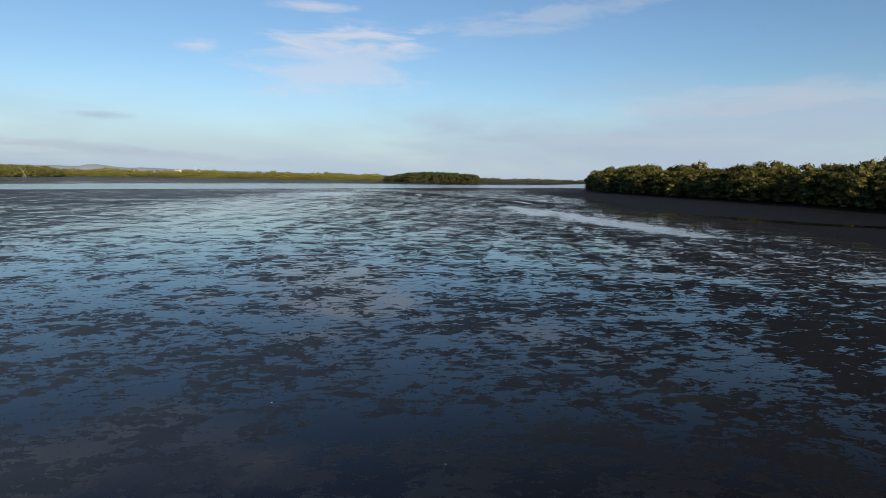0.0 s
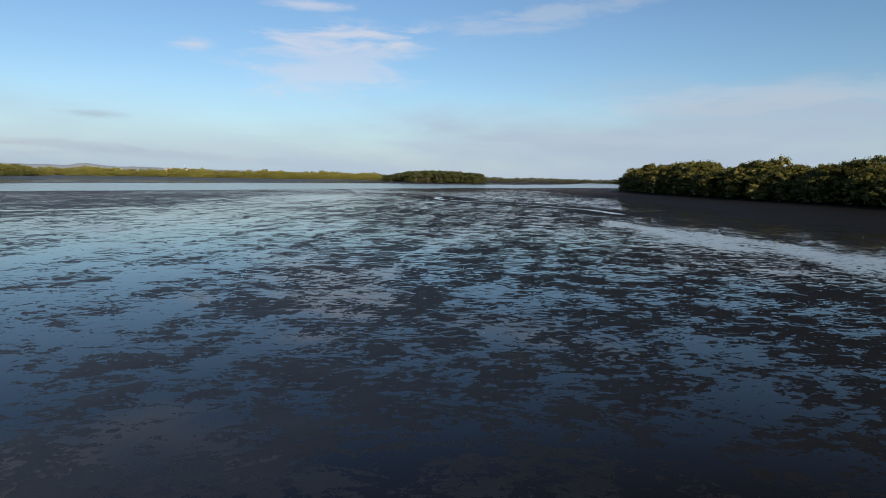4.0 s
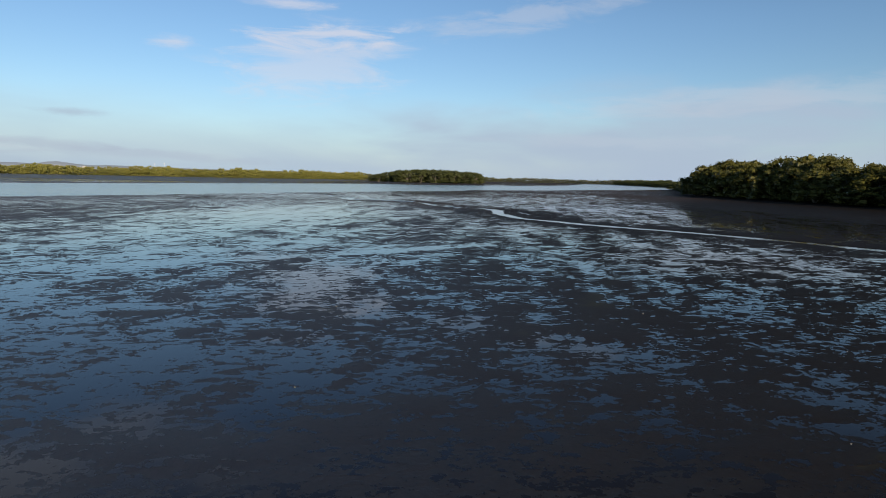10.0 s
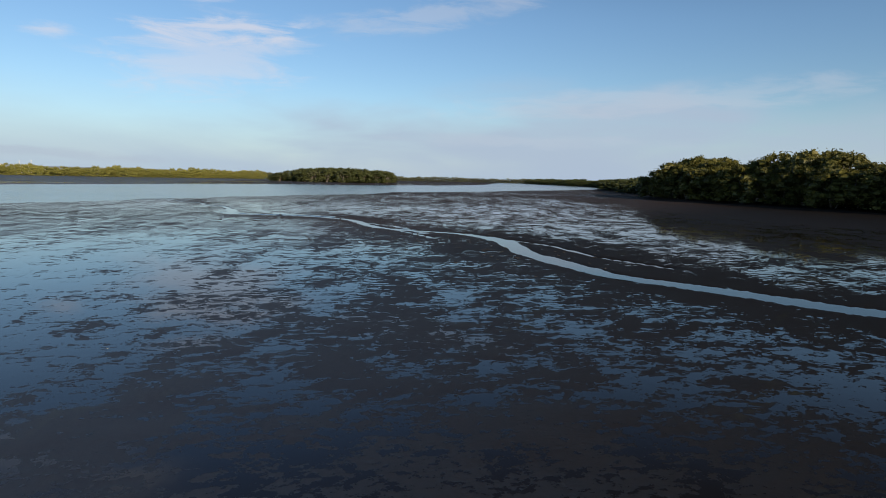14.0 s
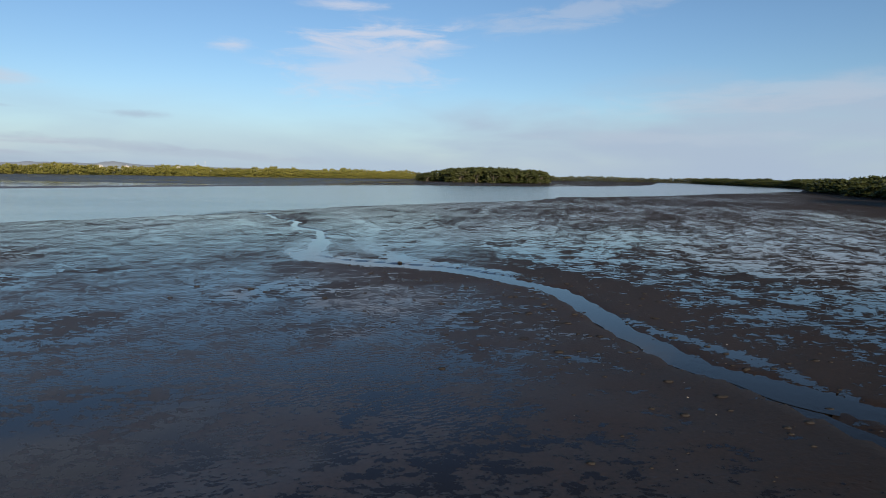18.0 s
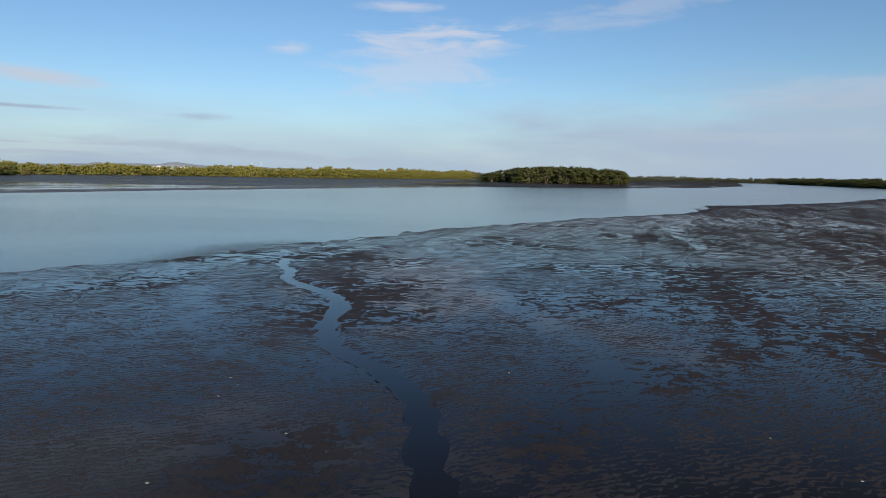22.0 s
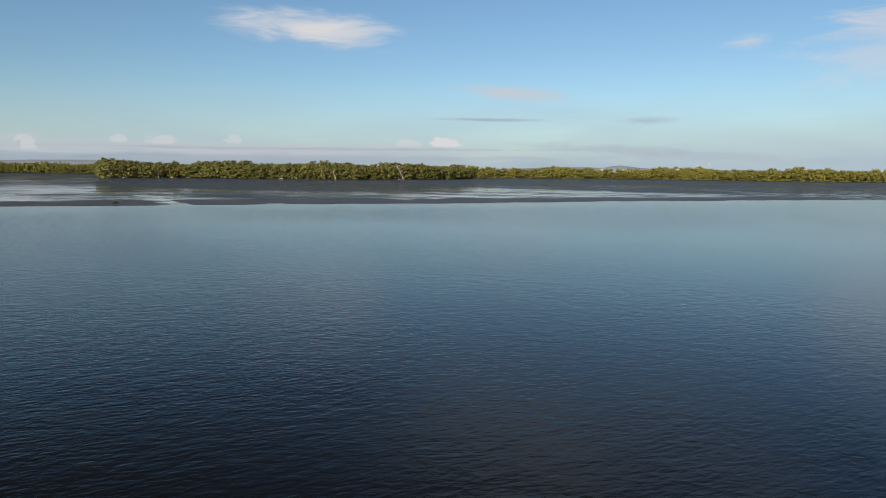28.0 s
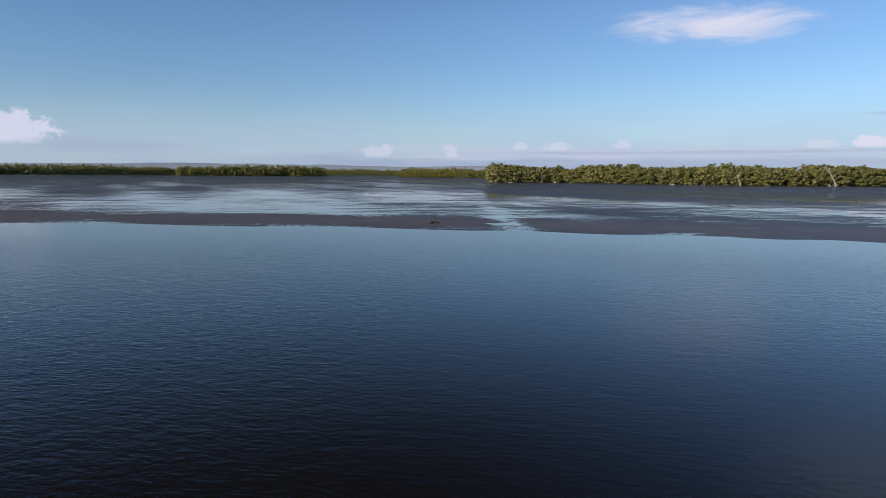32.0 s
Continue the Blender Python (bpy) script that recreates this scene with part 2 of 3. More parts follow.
    sheen = tr.nodes.new("ShaderNodeBsdfGlossy")          # thin wet skin on the mud
    sheen.inputs["Color"].default_value = (0.9, 0.9, 0.9, 1)
    sheen.inputs["Roughness"].default_value = 0.42
    tr.links.new(relief.outputs[0], sheen.inputs["Normal"])
    skin = tr.nodes.new("ShaderNodeMixShader")
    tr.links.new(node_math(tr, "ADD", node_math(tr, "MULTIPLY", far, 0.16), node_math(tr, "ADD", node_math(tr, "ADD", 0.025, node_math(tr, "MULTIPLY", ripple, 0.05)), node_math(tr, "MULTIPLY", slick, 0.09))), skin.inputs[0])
    tr.links.new(bsdf.outputs[0], skin.inputs[1])
    tr.links.new(sheen.outputs[0], skin.inputs[2])

    film = tr.nodes.new("ShaderNodeBsdfPrincipled")
    tr.links.new(bed, film.inputs["Base Color"])
    film.inputs["Roughness"].default_value, film.inputs["IOR"].default_value = 0.05, POOL_IOR
    shiver = bump(tr, film, node_noise(tr, node_mapping(tr, pos, (1.0, 0.5, 1)), 3.0, 2, 0.5), 0.04, 0.05)
    upright = tr.nodes.new("ShaderNodeCombineXYZ")
    upright.inputs[2].default_value = 1.0
    tr.links.new(upright.outputs[0], shiver.inputs["Normal"])       # pools lie level on the uneven mud
    mix = tr.nodes.new("ShaderNodeMixShader")
    tr.links.new(pool, mix.inputs[0])
    tr.links.new(skin.outputs[0], mix.inputs[1])
    tr.links.new(film.outputs[0], mix.inputs[2])
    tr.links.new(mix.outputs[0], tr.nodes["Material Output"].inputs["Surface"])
    return m


def water_material(name, chop, tint, rough, ior):
    m, tr, bsdf, pos = material(name)
    bsdf.inputs["Base Color"].default_value = (*tint, 1)
    bsdf.inputs["Roughness"].default_value = rough
    bsdf.inputs["IOR"].default_value = ior
    turned = node_mapping(tr, pos, (1, 1, 1), 25)
    small = node_noise(tr, node_mapping(tr, turned, (1.0, 0.45, 1)), 6.5, 2, 0.5, 0.3)
    large = node_noise(tr, node_mapping(tr, turned, (1.0, 0.60, 1)), 1.9, 2, 0.5, 0.2)
    calm = node_range(tr, node_noise(tr, node_mapping(tr, pos, (0.5, 1.0, 1), 30), 0.022, 3, 0.5, 0.4), 0.40, 0.64, 0.30, 1.0)
    h = node_math(tr, "MULTIPLY", node_math(tr, "ADD", small, large), calm)
    h = node_math(tr, "MULTIPLY", h, node_math(tr, "SUBTRACT", 1.0, attribute(tr, "lee")))
    bump(tr, bsdf, h, chop, 0.05)
    clear = tr.nodes.new("ShaderNodeBsdfTransparent")
    mix = tr.nodes.new("ShaderNodeMixShader")
    tr.links.new(attribute(tr, "shallow"), mix.inputs[0])
    tr.links.new(bsdf.outputs[0], mix.inputs[1])
    tr.links.new(clear.outputs[0], mix.inputs[2])
    tr.links.new(mix.outputs[0], tr.nodes["Material Output"].inputs["Surface"])
    return m


def leaf_material(name, dark, light, patchy=0.22):
    m, tr, bsdf, pos = material(name)
    info = tr.nodes.new("ShaderNodeObjectInfo").outputs["Random"]
    isle = tr.nodes.new("ShaderNodeNewGeometry").outputs["Random Per Island"]
    clump = node_noise(tr, pos, patchy, 3, 0.6)
    f = node_math(tr, "ADD", node_math(tr, "MULTIPLY", isle, 0.4), node_math(tr, "MULTIPLY", info, 0.35))
    f = node_math(tr, "ADD", f, node_math(tr, "MULTIPLY", node_range(tr, clump, 0.3, 0.7), 0.3), clamp=True)
    col = node_mix(tr, f, dark, light)
    tr.links.new(col, bsdf.inputs["Base Color"])
    bsdf.inputs["Roughness"].default_value = 0.55
    bsdf.inputs["Specular IOR Level"].default_value = 0.3
    thin = tr.nodes.new("ShaderNodeBsdfTranslucent")
    tr.links.new(col, thin.inputs["Color"])
    mix = tr.nodes.new("ShaderNodeMixShader")
    mix.inputs[0].default_value = 0.12
    tr.links.new(bsdf.outputs[0], mix.inputs[1])
    tr.links.new(thin.outputs[0], mix.inputs[2])
    tr.links.new(mix.outputs[0], tr.nodes["Material Output"].inputs["Surface"])
    return m


def plain_material(name, a, b, scale, rough):
    m, tr, bsdf, pos = material(name)
    g = node_noise(tr, pos, scale, 5, 0.6)
    tr.links.new(node_mix(tr, node_range(tr, g, 0.3, 0.7), a, b), bsdf.inputs["Base Color"])
    bsdf.inputs["Roughness"].default_value = rough
    bump(tr, bsdf, g, 0.4, 0.05)
    return m


POOL_IOR = 1.24
MUD = mud_material()
WATER = water_material("channel_water", 0.32, (0.0125, 0.0108, 0.0090), 0.14, 1.28)
STILL = water_material("creek_water", 0.08, (0.017, 0.0145, 0.012), 0.05, 1.20)
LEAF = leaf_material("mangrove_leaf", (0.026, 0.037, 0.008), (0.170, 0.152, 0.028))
# greener copy of the mangrove leaf, colour lightened so the grove looks sunlit
LEAF_GROVE_LIT = leaf_material("grove_leaf_lit", (0.080, 0.104, 0.028), (0.270, 0.258, 0.076), 0.09)
# lightened leaf copy: the far belts' sunlit brightness sits in the colour
LEAF_FAR_LIT = leaf_material("far_leaf_lit", (0.105, 0.128, 0.032), (0.310, 0.290, 0.072), 0.10)
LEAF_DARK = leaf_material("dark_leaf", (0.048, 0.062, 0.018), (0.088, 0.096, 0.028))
# leaf colour greyed and paled to hold the haze of distance
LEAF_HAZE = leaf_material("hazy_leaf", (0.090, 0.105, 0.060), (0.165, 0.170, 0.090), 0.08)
BARK = plain_material("mangrove_bark", (0.16, 0.13, 0.10), (0.28, 0.25, 0.21), 3.0, 0.85)
PALE = plain_material("bleached_wood", (0.38, 0.34, 0.30), (0.55, 0.51, 0.46), 4.0, 0.8)
# pale blue of the distant air is mixed into the hill colour
HILL_HAZED = plain_material("far_hill_hazed", (0.36, 0.43, 0.52), (0.39, 0.46, 0.55), 0.002, 1.0)
WHITE = plain_material("white_wall", (0.72, 0.71, 0.68), (0.80, 0.79, 0.77), 0.6, 0.7)
ROOF = plain_material("sheet_roof", (0.45, 0.45, 0.46), (0.60, 0.60, 0.60), 1.0, 0.5)
STONE = plain_material("dark_mud_lump", (0.03, 0.025, 0.02), (0.07, 0.055, 0.045), 2.5, 0.7)

# ---- helpers for shapes ----


def lattice(ix, iy, seed):
    n = (ix.astype(np.int64) * 374761393 + iy.astype(np.int64) * 668265263 + seed * 974634777) & 0x7FFFFFFF
    n = ((n ^ (n >> 13)) * 1274126177) & 0x7FFFFFFF
    return ((n ^ (n >> 16)) & 0xFFFF) / 65535.0


def value_noise(x, y, seed=0, octaves=4):
    total, amp, norm = 0.0, 1.0, 0.0
    for o in range(octaves):
        ix, iy = np.floor(x), np.floor(y)
        fx, fy = x - ix, y - iy
        fx, fy = fx * fx * (3 - 2 * fx), fy * fy * (3 - 2 * fy)
        a = lattice(ix, iy, seed + o) * (1 - fx) + lattice(ix + 1, iy, seed + o) * fx
        b = lattice(ix, iy + 1, seed + o) * (1 - fx) + lattice(ix + 1, iy + 1, seed + o) * fx
        total, norm = total + amp * (a * (1 - fy) + b * fy), norm + amp
        x, y, amp = x * 2.03, y * 2.03, amp * 0.5
    return total / norm


def smooth(a, b, x):
    u = np.clip((x - a) / (b - a), 0, 1)
    return u * u * (3 - 2 * u)


def line_distance(x, y, line, closed=False):
    best = np.full(x.shape, 1e9)
    pairs = list(zip(line, line[1:] + ([line[0]] if closed else [])))
    for (ax, ay), (bx, by) in pairs:
        dx, dy = bx - ax, by - ay
        u = np.clip(((x - ax) * dx + (y - ay) * dy) / (dx * dx + dy * dy), 0, 1)
        best = np.minimum(best, np.hypot(x - ax - u * dx, y - ay - u * dy))
    return best


def inside(x, y, ring):
    odd = np.zeros(x.shape, bool)
    for (ax, ay), (bx, by) in zip(ring, ring[1:] + ring[:1]):
        if ay == by:
            continue
        cross = (ay > y) != (by > y)
        odd ^= cross & (x < (bx - ax) * (y - ay) / (by - ay) + ax)
    return odd


def signed(x, y, ring):
    d = line_distance(x, y, ring, True)
    return np.where(inside(x, y, ring), -d, d)


def mesh_from(name, verts, faces, mat, smooth_faces=True):
    me = bpy.data.meshes.new(name)
    verts, faces = np.asarray(verts, np.float32), np.asarray(faces, np.int32)
    me.vertices.add(len(verts))
    me.vertices.foreach_set("co", verts.ravel())
    k = faces.shape[1]
    me.loops.add(faces.size)
    me.loops.foreach_set("vertex_index", faces.ravel())
    me.polygons.add(len(faces))
    me.polygons.foreach_set("loop_start", np.arange(len(faces), dtype=np.int32) * k)
    me.polygons.foreach_set("use_smooth", np.full(len(faces), smooth_faces))
    me.update(calc_edges=True)
    me.materials.append(mat)
    return me


def grid_faces(nx, ny):
    i = np.arange((nx - 1) * (ny - 1))
    a = (i // (nx - 1)) * nx + i % (nx - 1)
    return np.stack([a, a + 1, a + nx + 1, a + nx], 1)


def part(name, me, parent, label=""):
    ob = new(name, me)
    ob.parent = parent
    return tagged(ob, label)


# ---- the plan ----
NEAR_SHORE = [(-430, -250), (-270, 40), (-141, 234), (-113, 270), (-93, 299), (-80, 323), (-71, 339), (-65.7, 344.2), (-63.2, 347.6), (-59.8, 354.8), (-55.5, 363.0), (-49.2, 374.5),
              (-41, 388), (-33, 399), (-10, 426), (1, 455), (43, 492), (87, 552), (178, 662), (243, 789), (290, 1000), (330, 1330)]
FAR_SHORE = [(315, 1450), (225, 1150), (150, 900), (80, 760), (5, 672), (-60, 645), (-95, 600), (-124, 546), (-152, 492), (-164, 458), (-180, 430), (-192, 403),
             (-199, 381), (-206, 354), (-222, 300), (-260, 200), (-330, 60), (-480, -120)]
CHANNEL = NEAR_SHORE + FAR_SHORE
CREEK_UPPER = [(23, 172), (21.0, 188), (14.8, 201.5), (6.5, 213.5), (-2.0, 222.5), (-8.4, 233), (-10.3, 244), (-9.6, 254), (-10.3, 258)]
CREEK_MIDDLE = [(-9.3, 255), (-12, 262.5), (-17, 266.3), (-20, 270), (-21.5, 278), (-23, 284), (-26.5, 288.3)]
CREEK_BEND = [(-25.5, 287.8), (-29.6, 291.0), (-34.5, 292.6), (-38.3, 294.0), (-40.8, 297.0), (-40.5, 301), (-41.2, 305.5), (-42.0, 309)]
CREEK_RISE = [(-41.8, 308), (-43.0, 313), (-44.0, 317), (-45.6, 319.6), (-48.0, 321.6), (-49.2, 325), (-49.7, 329)]
CREEK_MOUTH = [(-49.6, 328), (-50.4, 330.6), (-53.4, 333.6), (-55.2, 336.0), (-55.8, 338.8), (-57.6, 341.2), (-58.2, 344.2), (-60.2, 345.0), (-63.5, 345.2)]
SEEP_EAST = [(-37.7, 308.6), (-38.1, 314.4), (-38.4, 323), (-39.5, 325.3), (-42, 329.3), (-43.4, 334.3)]
SEEP_WEST = [(-45, 319), (-51, 320), (-55, 325), (-58, 331)]
SEEP_FAR = [(-80, 146), (-63.6, 159), (-54.8, 166.7), (-44.3, 177.4), (-29.6, 186), (-17.4, 195)]
SEEP_NEAR = [(-40, 70), (-34.9, 84), (-30.5, 99), (-28.5, 112)]
RUNNEL = [(-225, 478), (-212, 484.5), (-199, 476.5), (-181.5, 468)]
RUNNEL_SIDE = [(-199, 476), (-190, 462), (-179, 457)]
GULLY = [(-190, 411), (-200, 414), (-208, 416), (-221, 419), (-236, 422), (-246, 434)]
CREEK_LOOP = [(-25.5, 289), (-29.8, 292), (-32.3, 294.8), (-34.5, 298.5), (-36.5, 302.5), (-37.3, 309), (-41.5, 311.5)]
CREEK_SPUR = [(-15.5, 257.5), (-17, 262.5), (-19.2, 268)]
CREEK_HEAD = [(-9.2, 256.5), (-7, 252.4), (-6, 249), (-5.5, 243), (-3, 236)]
CREEK_TWIG = [(-16, 262), (-17.5, 270), (-20.5, 277)]
CREEKS = [(CREEK_UPPER, 0.60), (CREEK_MIDDLE, 0.46), (CREEK_BEND, 0.52), (CREEK_RISE, 0.27), (CREEK_MOUTH, 0.32), (CREEK_SPUR, 0.24), (CREEK_HEAD, 0.20)]
CREEK_SHALLOWS = [(-42, 308), (-41, 299), (-39, 294.6), (-34, 293), (-29.5, 292)]
SEEPS = [(CREEK_SHALLOWS, 1.7), (CREEK_LOOP, 1.2), (CREEK_TWIG, 0.4), (SEEP_EAST, 0.9), (SEEP_WEST, 1.0), (SEEP_FAR, 1.1), (SEEP_NEAR, 0.7), (RUNNEL, 0.9), (RUNNEL_SIDE, 0.8), (GULLY, 1.5)]
POOL_EAST = [(46, 128), (51, 119), (55, 110), (60, 102), (67, 97), (80, 92)]
STRIP = [(14, 158), (24, 128), (30.5, 100), (35, 80), (34, 66), (24, 82), (19, 98), (15, 118), (12, 140)]
BANK = [(114, 90), (110, 158), (105, 230), (99, 285), (92, 345), (86, 385), (92, 425), (106, 440), (128, 476), (150, 541), (186, 650), (258, 760), (290, 953), (345, 1350)]
WATER_Z = -0.10


def wander(x, y, amount, seed):
    return (x + amount * (value_noise(x * 0.12, y * 0.12, seed, 4) - 0.5) * 2, y + amount * (value_noise(x * 0.12, y * 0.12, seed + 9, 4) - 0.5) * 2)


def ground_fields(x, y):
    """Height, pooling, ripple marks and slickness of the mud at x, y."""
    wx, wy = wander(x, y, 2.2, 3)
    wx, wy = wx + 1.6 * (value_noise(x * 0.6, y * 0.6, 77, 3) - 0.5), wy + 1.6 * (value_noise(x * 0.6, y * 0.6, 88, 3) - 0.5)
    west = smooth(14, -14, x - np.interp(y, [-250, 60, 234, 323, 400], [-500, -293, -190, -148, -117]))      # beyond the channel
    tame = 1 - 0.92 * west
    shore = signed(x + (wx - x) * tame, y + (wy - y) * tame, CHANNEL)
    bank = signed(wx, wy, BANK + [(900, 1350), (900, 90)])
    near = (x > -140) & (x < 170) & (y > -60) & (y < 520)
    roll = value_noise(x * 0.05, y * 0.05, 21, 4) - 0.5
    lump = (value_noise(x * 0.72, y * 0.72, 31, 3) - 0.5) * (0.40 + 0.60 * smooth(332, 300, y))
    level = west * (1 - smooth(8, 40, shore))      # the far bank meets the water in a straight line
    z = 0.03 + 0.05 * roll * (1 - level) + 0.09 * lump * near
    z = z - 0.14 * (1 - smooth(-0.3, 6.2, shore)) - 0.8 * (1 - smooth(-25, 0, shore))
    z = z + 0.5 * (1 - smooth(-12, 4, bank))
    cut = np.zeros_like(x)
    side = np.full(x.shape, 1e9)
    cx, cy = wander(x, y, 0.55, 55)
    for line, half in CREEKS:
        d = line_distance(cx, cy, line)
        cut = np.maximum(cut, 1 - smooth(half * 0.8, half * 1.9, d))
        side = np.minimum(side, d + (0.5 - half) * 4)
    z = z * (1 - cut) - 0.13 * cut
    broad = value_noise(x * 0.022, y * 0.022, 41, 3) - 0.5
    wet = 0.45 + 0.34 * broad - 0.70 * lump * near - 0.22 * (1 - smooth(4, 34, shore)) * smooth(325, 290, y)
    wet = wet + 0.07 * smooth(5, -45, x) * smooth(165, 110, y)
    wet = wet + 0.10 * (1 - smooth(8, 24, np.hypot(x + 42, (y - 238) * 0.8)))
    aside = x + 0.17 * np.clip(y, 0, 150)         # across the flat, from the camera's line of flight
    wet = wet - smooth(-2, 20, aside) * (0.10 * smooth(120, 150, y) * smooth(190, 172, y) + 0.06 * smooth(265, 295, y)) - 0.10 * smooth(12, 26, aside) * smooth(105, 70, y) + (0.15 * smooth(2, -18, aside) * smooth(60, 110, y) - 0.30 * smooth(-14, -50, aside)) * smooth(292, 262, y)
    wet = wet - 0.12 * smooth(392, 425, y)
    strip = signed(wx, wy, STRIP)
    wet = np.maximum(wet, 0.70 * (1 - smooth(-3.0, 3.0, strip)))
    flat = smooth(40, 62, x + (y - 120) * 0.02) * smooth(430, 380, y)
    wet = wet * (1 - 0.75 * flat) * (0.2 + 0.8 * smooth(2, 14, bank))
    wet = np.maximum(wet, 0.85 * (1 - smooth(2.0, 5.5, line_distance(wx, wy, POOL_EAST))))
    wet = wet - 0.36 * (1 - smooth(1.0, 10.0, side)) * (1 - 0.65 * smooth(292, 300, y))
    wet = wet - 0.22 * (1 - smooth(0, 5, np.abs(shore))) * (0.45 + 0.55 * smooth(345, 385, y))
    wet = wet + 0.05 * smooth(290, 312, y) * smooth(-24, -36, x + 0.22 * (y - 300)) * (x > -120)
    bar = smooth(0, 4, shore) * (1 - smooth(12, 20, shore)) * west
    streak = value_noise(x * 0.008 + y * 0.02, y * 0.09 - x * 0.035, 61, 3) - 0.5
    across = west
    wet = wet * (1 - across) + across * (0.50 - 0.16 * smooth(60, 140, shore) + 0.9 * streak - 0.75 * bar)
    wet = np.where((y > 560) & (shore > 0), 0.30 + 0.9 * streak, wet)
    for line, half in SEEPS:
        wet = np.maximum(wet, 0.72 * (1 - smooth(half * 0.6, half * 1.8, line_distance(cx, cy, line))))
    ripple = np.maximum(smooth(238, 262, y) * smooth(-22, -30, x), smooth(298, 318, y) * smooth(-8, -32, x)) * (x > -120) * smooth(0.30, 0.54, value_noise(x * 0.16, y * 0.16, 91, 3))
    # added gloss left of the flight line stands in for polarised sky reflections
    slick = np.clip(0.5 * across * (1 - 0.7 * bar) + smooth(24, -14, aside) * (0.15 + 0.85 * smooth(300, 262, y)) * (1 - across), 0, 1)
    sand_sheen = np.maximum(smooth(225, 285, y - (x + 25)) * (1 - across), 0.9 * across * bar)
    # paler mud on the left, its brighter sky reflection put into the colour
    sand_sheen = np.maximum(sand_sheen, 0.22 * smooth(0, -30, x) * (1 - across))
    sand_sheen = np.maximum(sand_sheen, 1 - smooth(0.5, 3.0, np.abs(bank - 1.5)))      # pale rim along the foot of the mangroves
    return z, np.clip(wet, 0, 1), ripple, slick, sand_sheen, across


def spaced(bounds, far):
    """Coordinates with steps that grow outward; bounds: (start, end, step) of the fine stretches, in order."""
    out = []
    for a, b, step in bounds:
        out += list(np.arange(a, b, step))
    lo, hi, step = [], [], bounds[-1][2]
    v, s = bounds[-1][1], step
    while v < far:
        hi.append(v)
        s *= 1.09
        v += s
    v, s = bounds[0][0], bounds[0][2]
    while v > -far:
        s *= 1.09
        v -= s
        lo.append(v)
    return np.array(lo[::-1] + out + hi)


# ---- ground and water ----
gx = spaced([(-120, -66, 1.0), (-66, 28, 0.45), (28, 125, 1.1)], 4600)
gy = spaced([(-5, 12, 1.0), (12, 350, 0.45), (350, 460, 1.0)], 4600)
GX, GY = [a.ravel() for a in np.meshgrid(gx, gy)]
GZ, WET, RIPPLE, SLICK, SAND_SHEEN, ACROSS = ground_fields(GX, GY)
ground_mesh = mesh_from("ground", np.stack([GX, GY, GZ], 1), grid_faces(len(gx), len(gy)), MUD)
for key, values in (("wet", WET), ("ripple", RIPPLE), ("slick", SLICK), ("sand_sheen", SAND_SHEEN), ("beyond", ACROSS)):
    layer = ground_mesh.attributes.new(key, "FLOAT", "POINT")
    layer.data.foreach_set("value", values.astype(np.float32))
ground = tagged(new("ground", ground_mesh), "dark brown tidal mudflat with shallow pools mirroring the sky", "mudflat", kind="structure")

wx_ = spaced([(-92, -20, 1.6)], 900)
wy_ = spaced([(318, 420, 1.6)], 1500)
wx_, wy_ = wx_[(wx_ > -900) & (wx_ < 430)], wy_[wy_ > -400]
WX, WY = [a.ravel() for a in np.meshgrid(wx_, wy_)]
water_mesh = mesh_from("water", np.stack([WX, WY, np.full(WX.shape, WATER_Z)], 1), grid_faces(len(wx_), len(wy_)), WATER)
layer = water_mesh.attributes.new("shallow", "FLOAT", "POINT")
DEPTH = ground_fields(WX, WY)[0]
DELTA = smooth(359, 350, WY) * smooth(316, 328, WY) * smooth(-70, -64, WX)          # the shallows by the creek mouth
layer.data.foreach_set("value", (DELTA * 0.60 * smooth(-0.26, -0.10, DEPTH)).astype(np.float32))
layer = water_mesh.attributes.new("lee", "FLOAT", "POINT")      # smooth water along the far shore and down the channel
LEE = 1 - smooth(3, 26, line_distance(WX, WY, FAR_SHORE))
layer.data.foreach_set("value", (0.9 * LEE).astype(np.float32))
water = new("water", water_mesh)
tagged(water, "calm blue tidal channel with small wind ripples", "water", kind="structure")


def ribbon(name, line, half, z, mat, fall=0.0):
    dense = []
    for (ax, ay), (bx, by) in zip(line, line[1:]):
        k = max(2, int(math.hypot(bx - ax, by - ay) / 0.5))
        dense += [(ax + (bx - ax) * j / k, ay + (by - ay) * j / k) for j in range(k)]
    first, last = Vector(line[0]), Vector(line[-1])
    first += (first - Vector(line[1])).normalized() * 1.4
    last += (last - Vector(line[-2])).normalized() * 1.4
    line = [tuple(first)] + dense + [line[-1], tuple(last)]
    ease = [tuple(sum(line[min(max(i + o, 0), len(line) - 1)][c] for o in (-2, -1, 0, 1, 2)) / 5 for c in (0, 1)) for i in range(len(line))]
    pts = [Vector((*p, z - fall * i / (len(ease) - 1))) for i, p in enumerate(ease)]
    verts = []
    for i, p in enumerate(pts):
        d = (pts[min(i + 1, len(pts) - 1)] - pts[max(i - 1, 0)]).normalized()
        n = Vector((-d.y, d.x, 0))
        wide = [half * (0.50 + 1.15 * float(value_noise(np.array(p.x * 0.55), np.array(p.y * 0.55), s, 4))) for s in (5, 6)]
        verts += [p + n * wide[0], p - n * wide[1]]
    faces = [(2 * i, 2 * i + 1, 2 * i + 3, 2 * i + 2) for i in range(len(pts) - 1)]
    return mesh_from(name, [tuple(v) for v in verts], faces, mat)


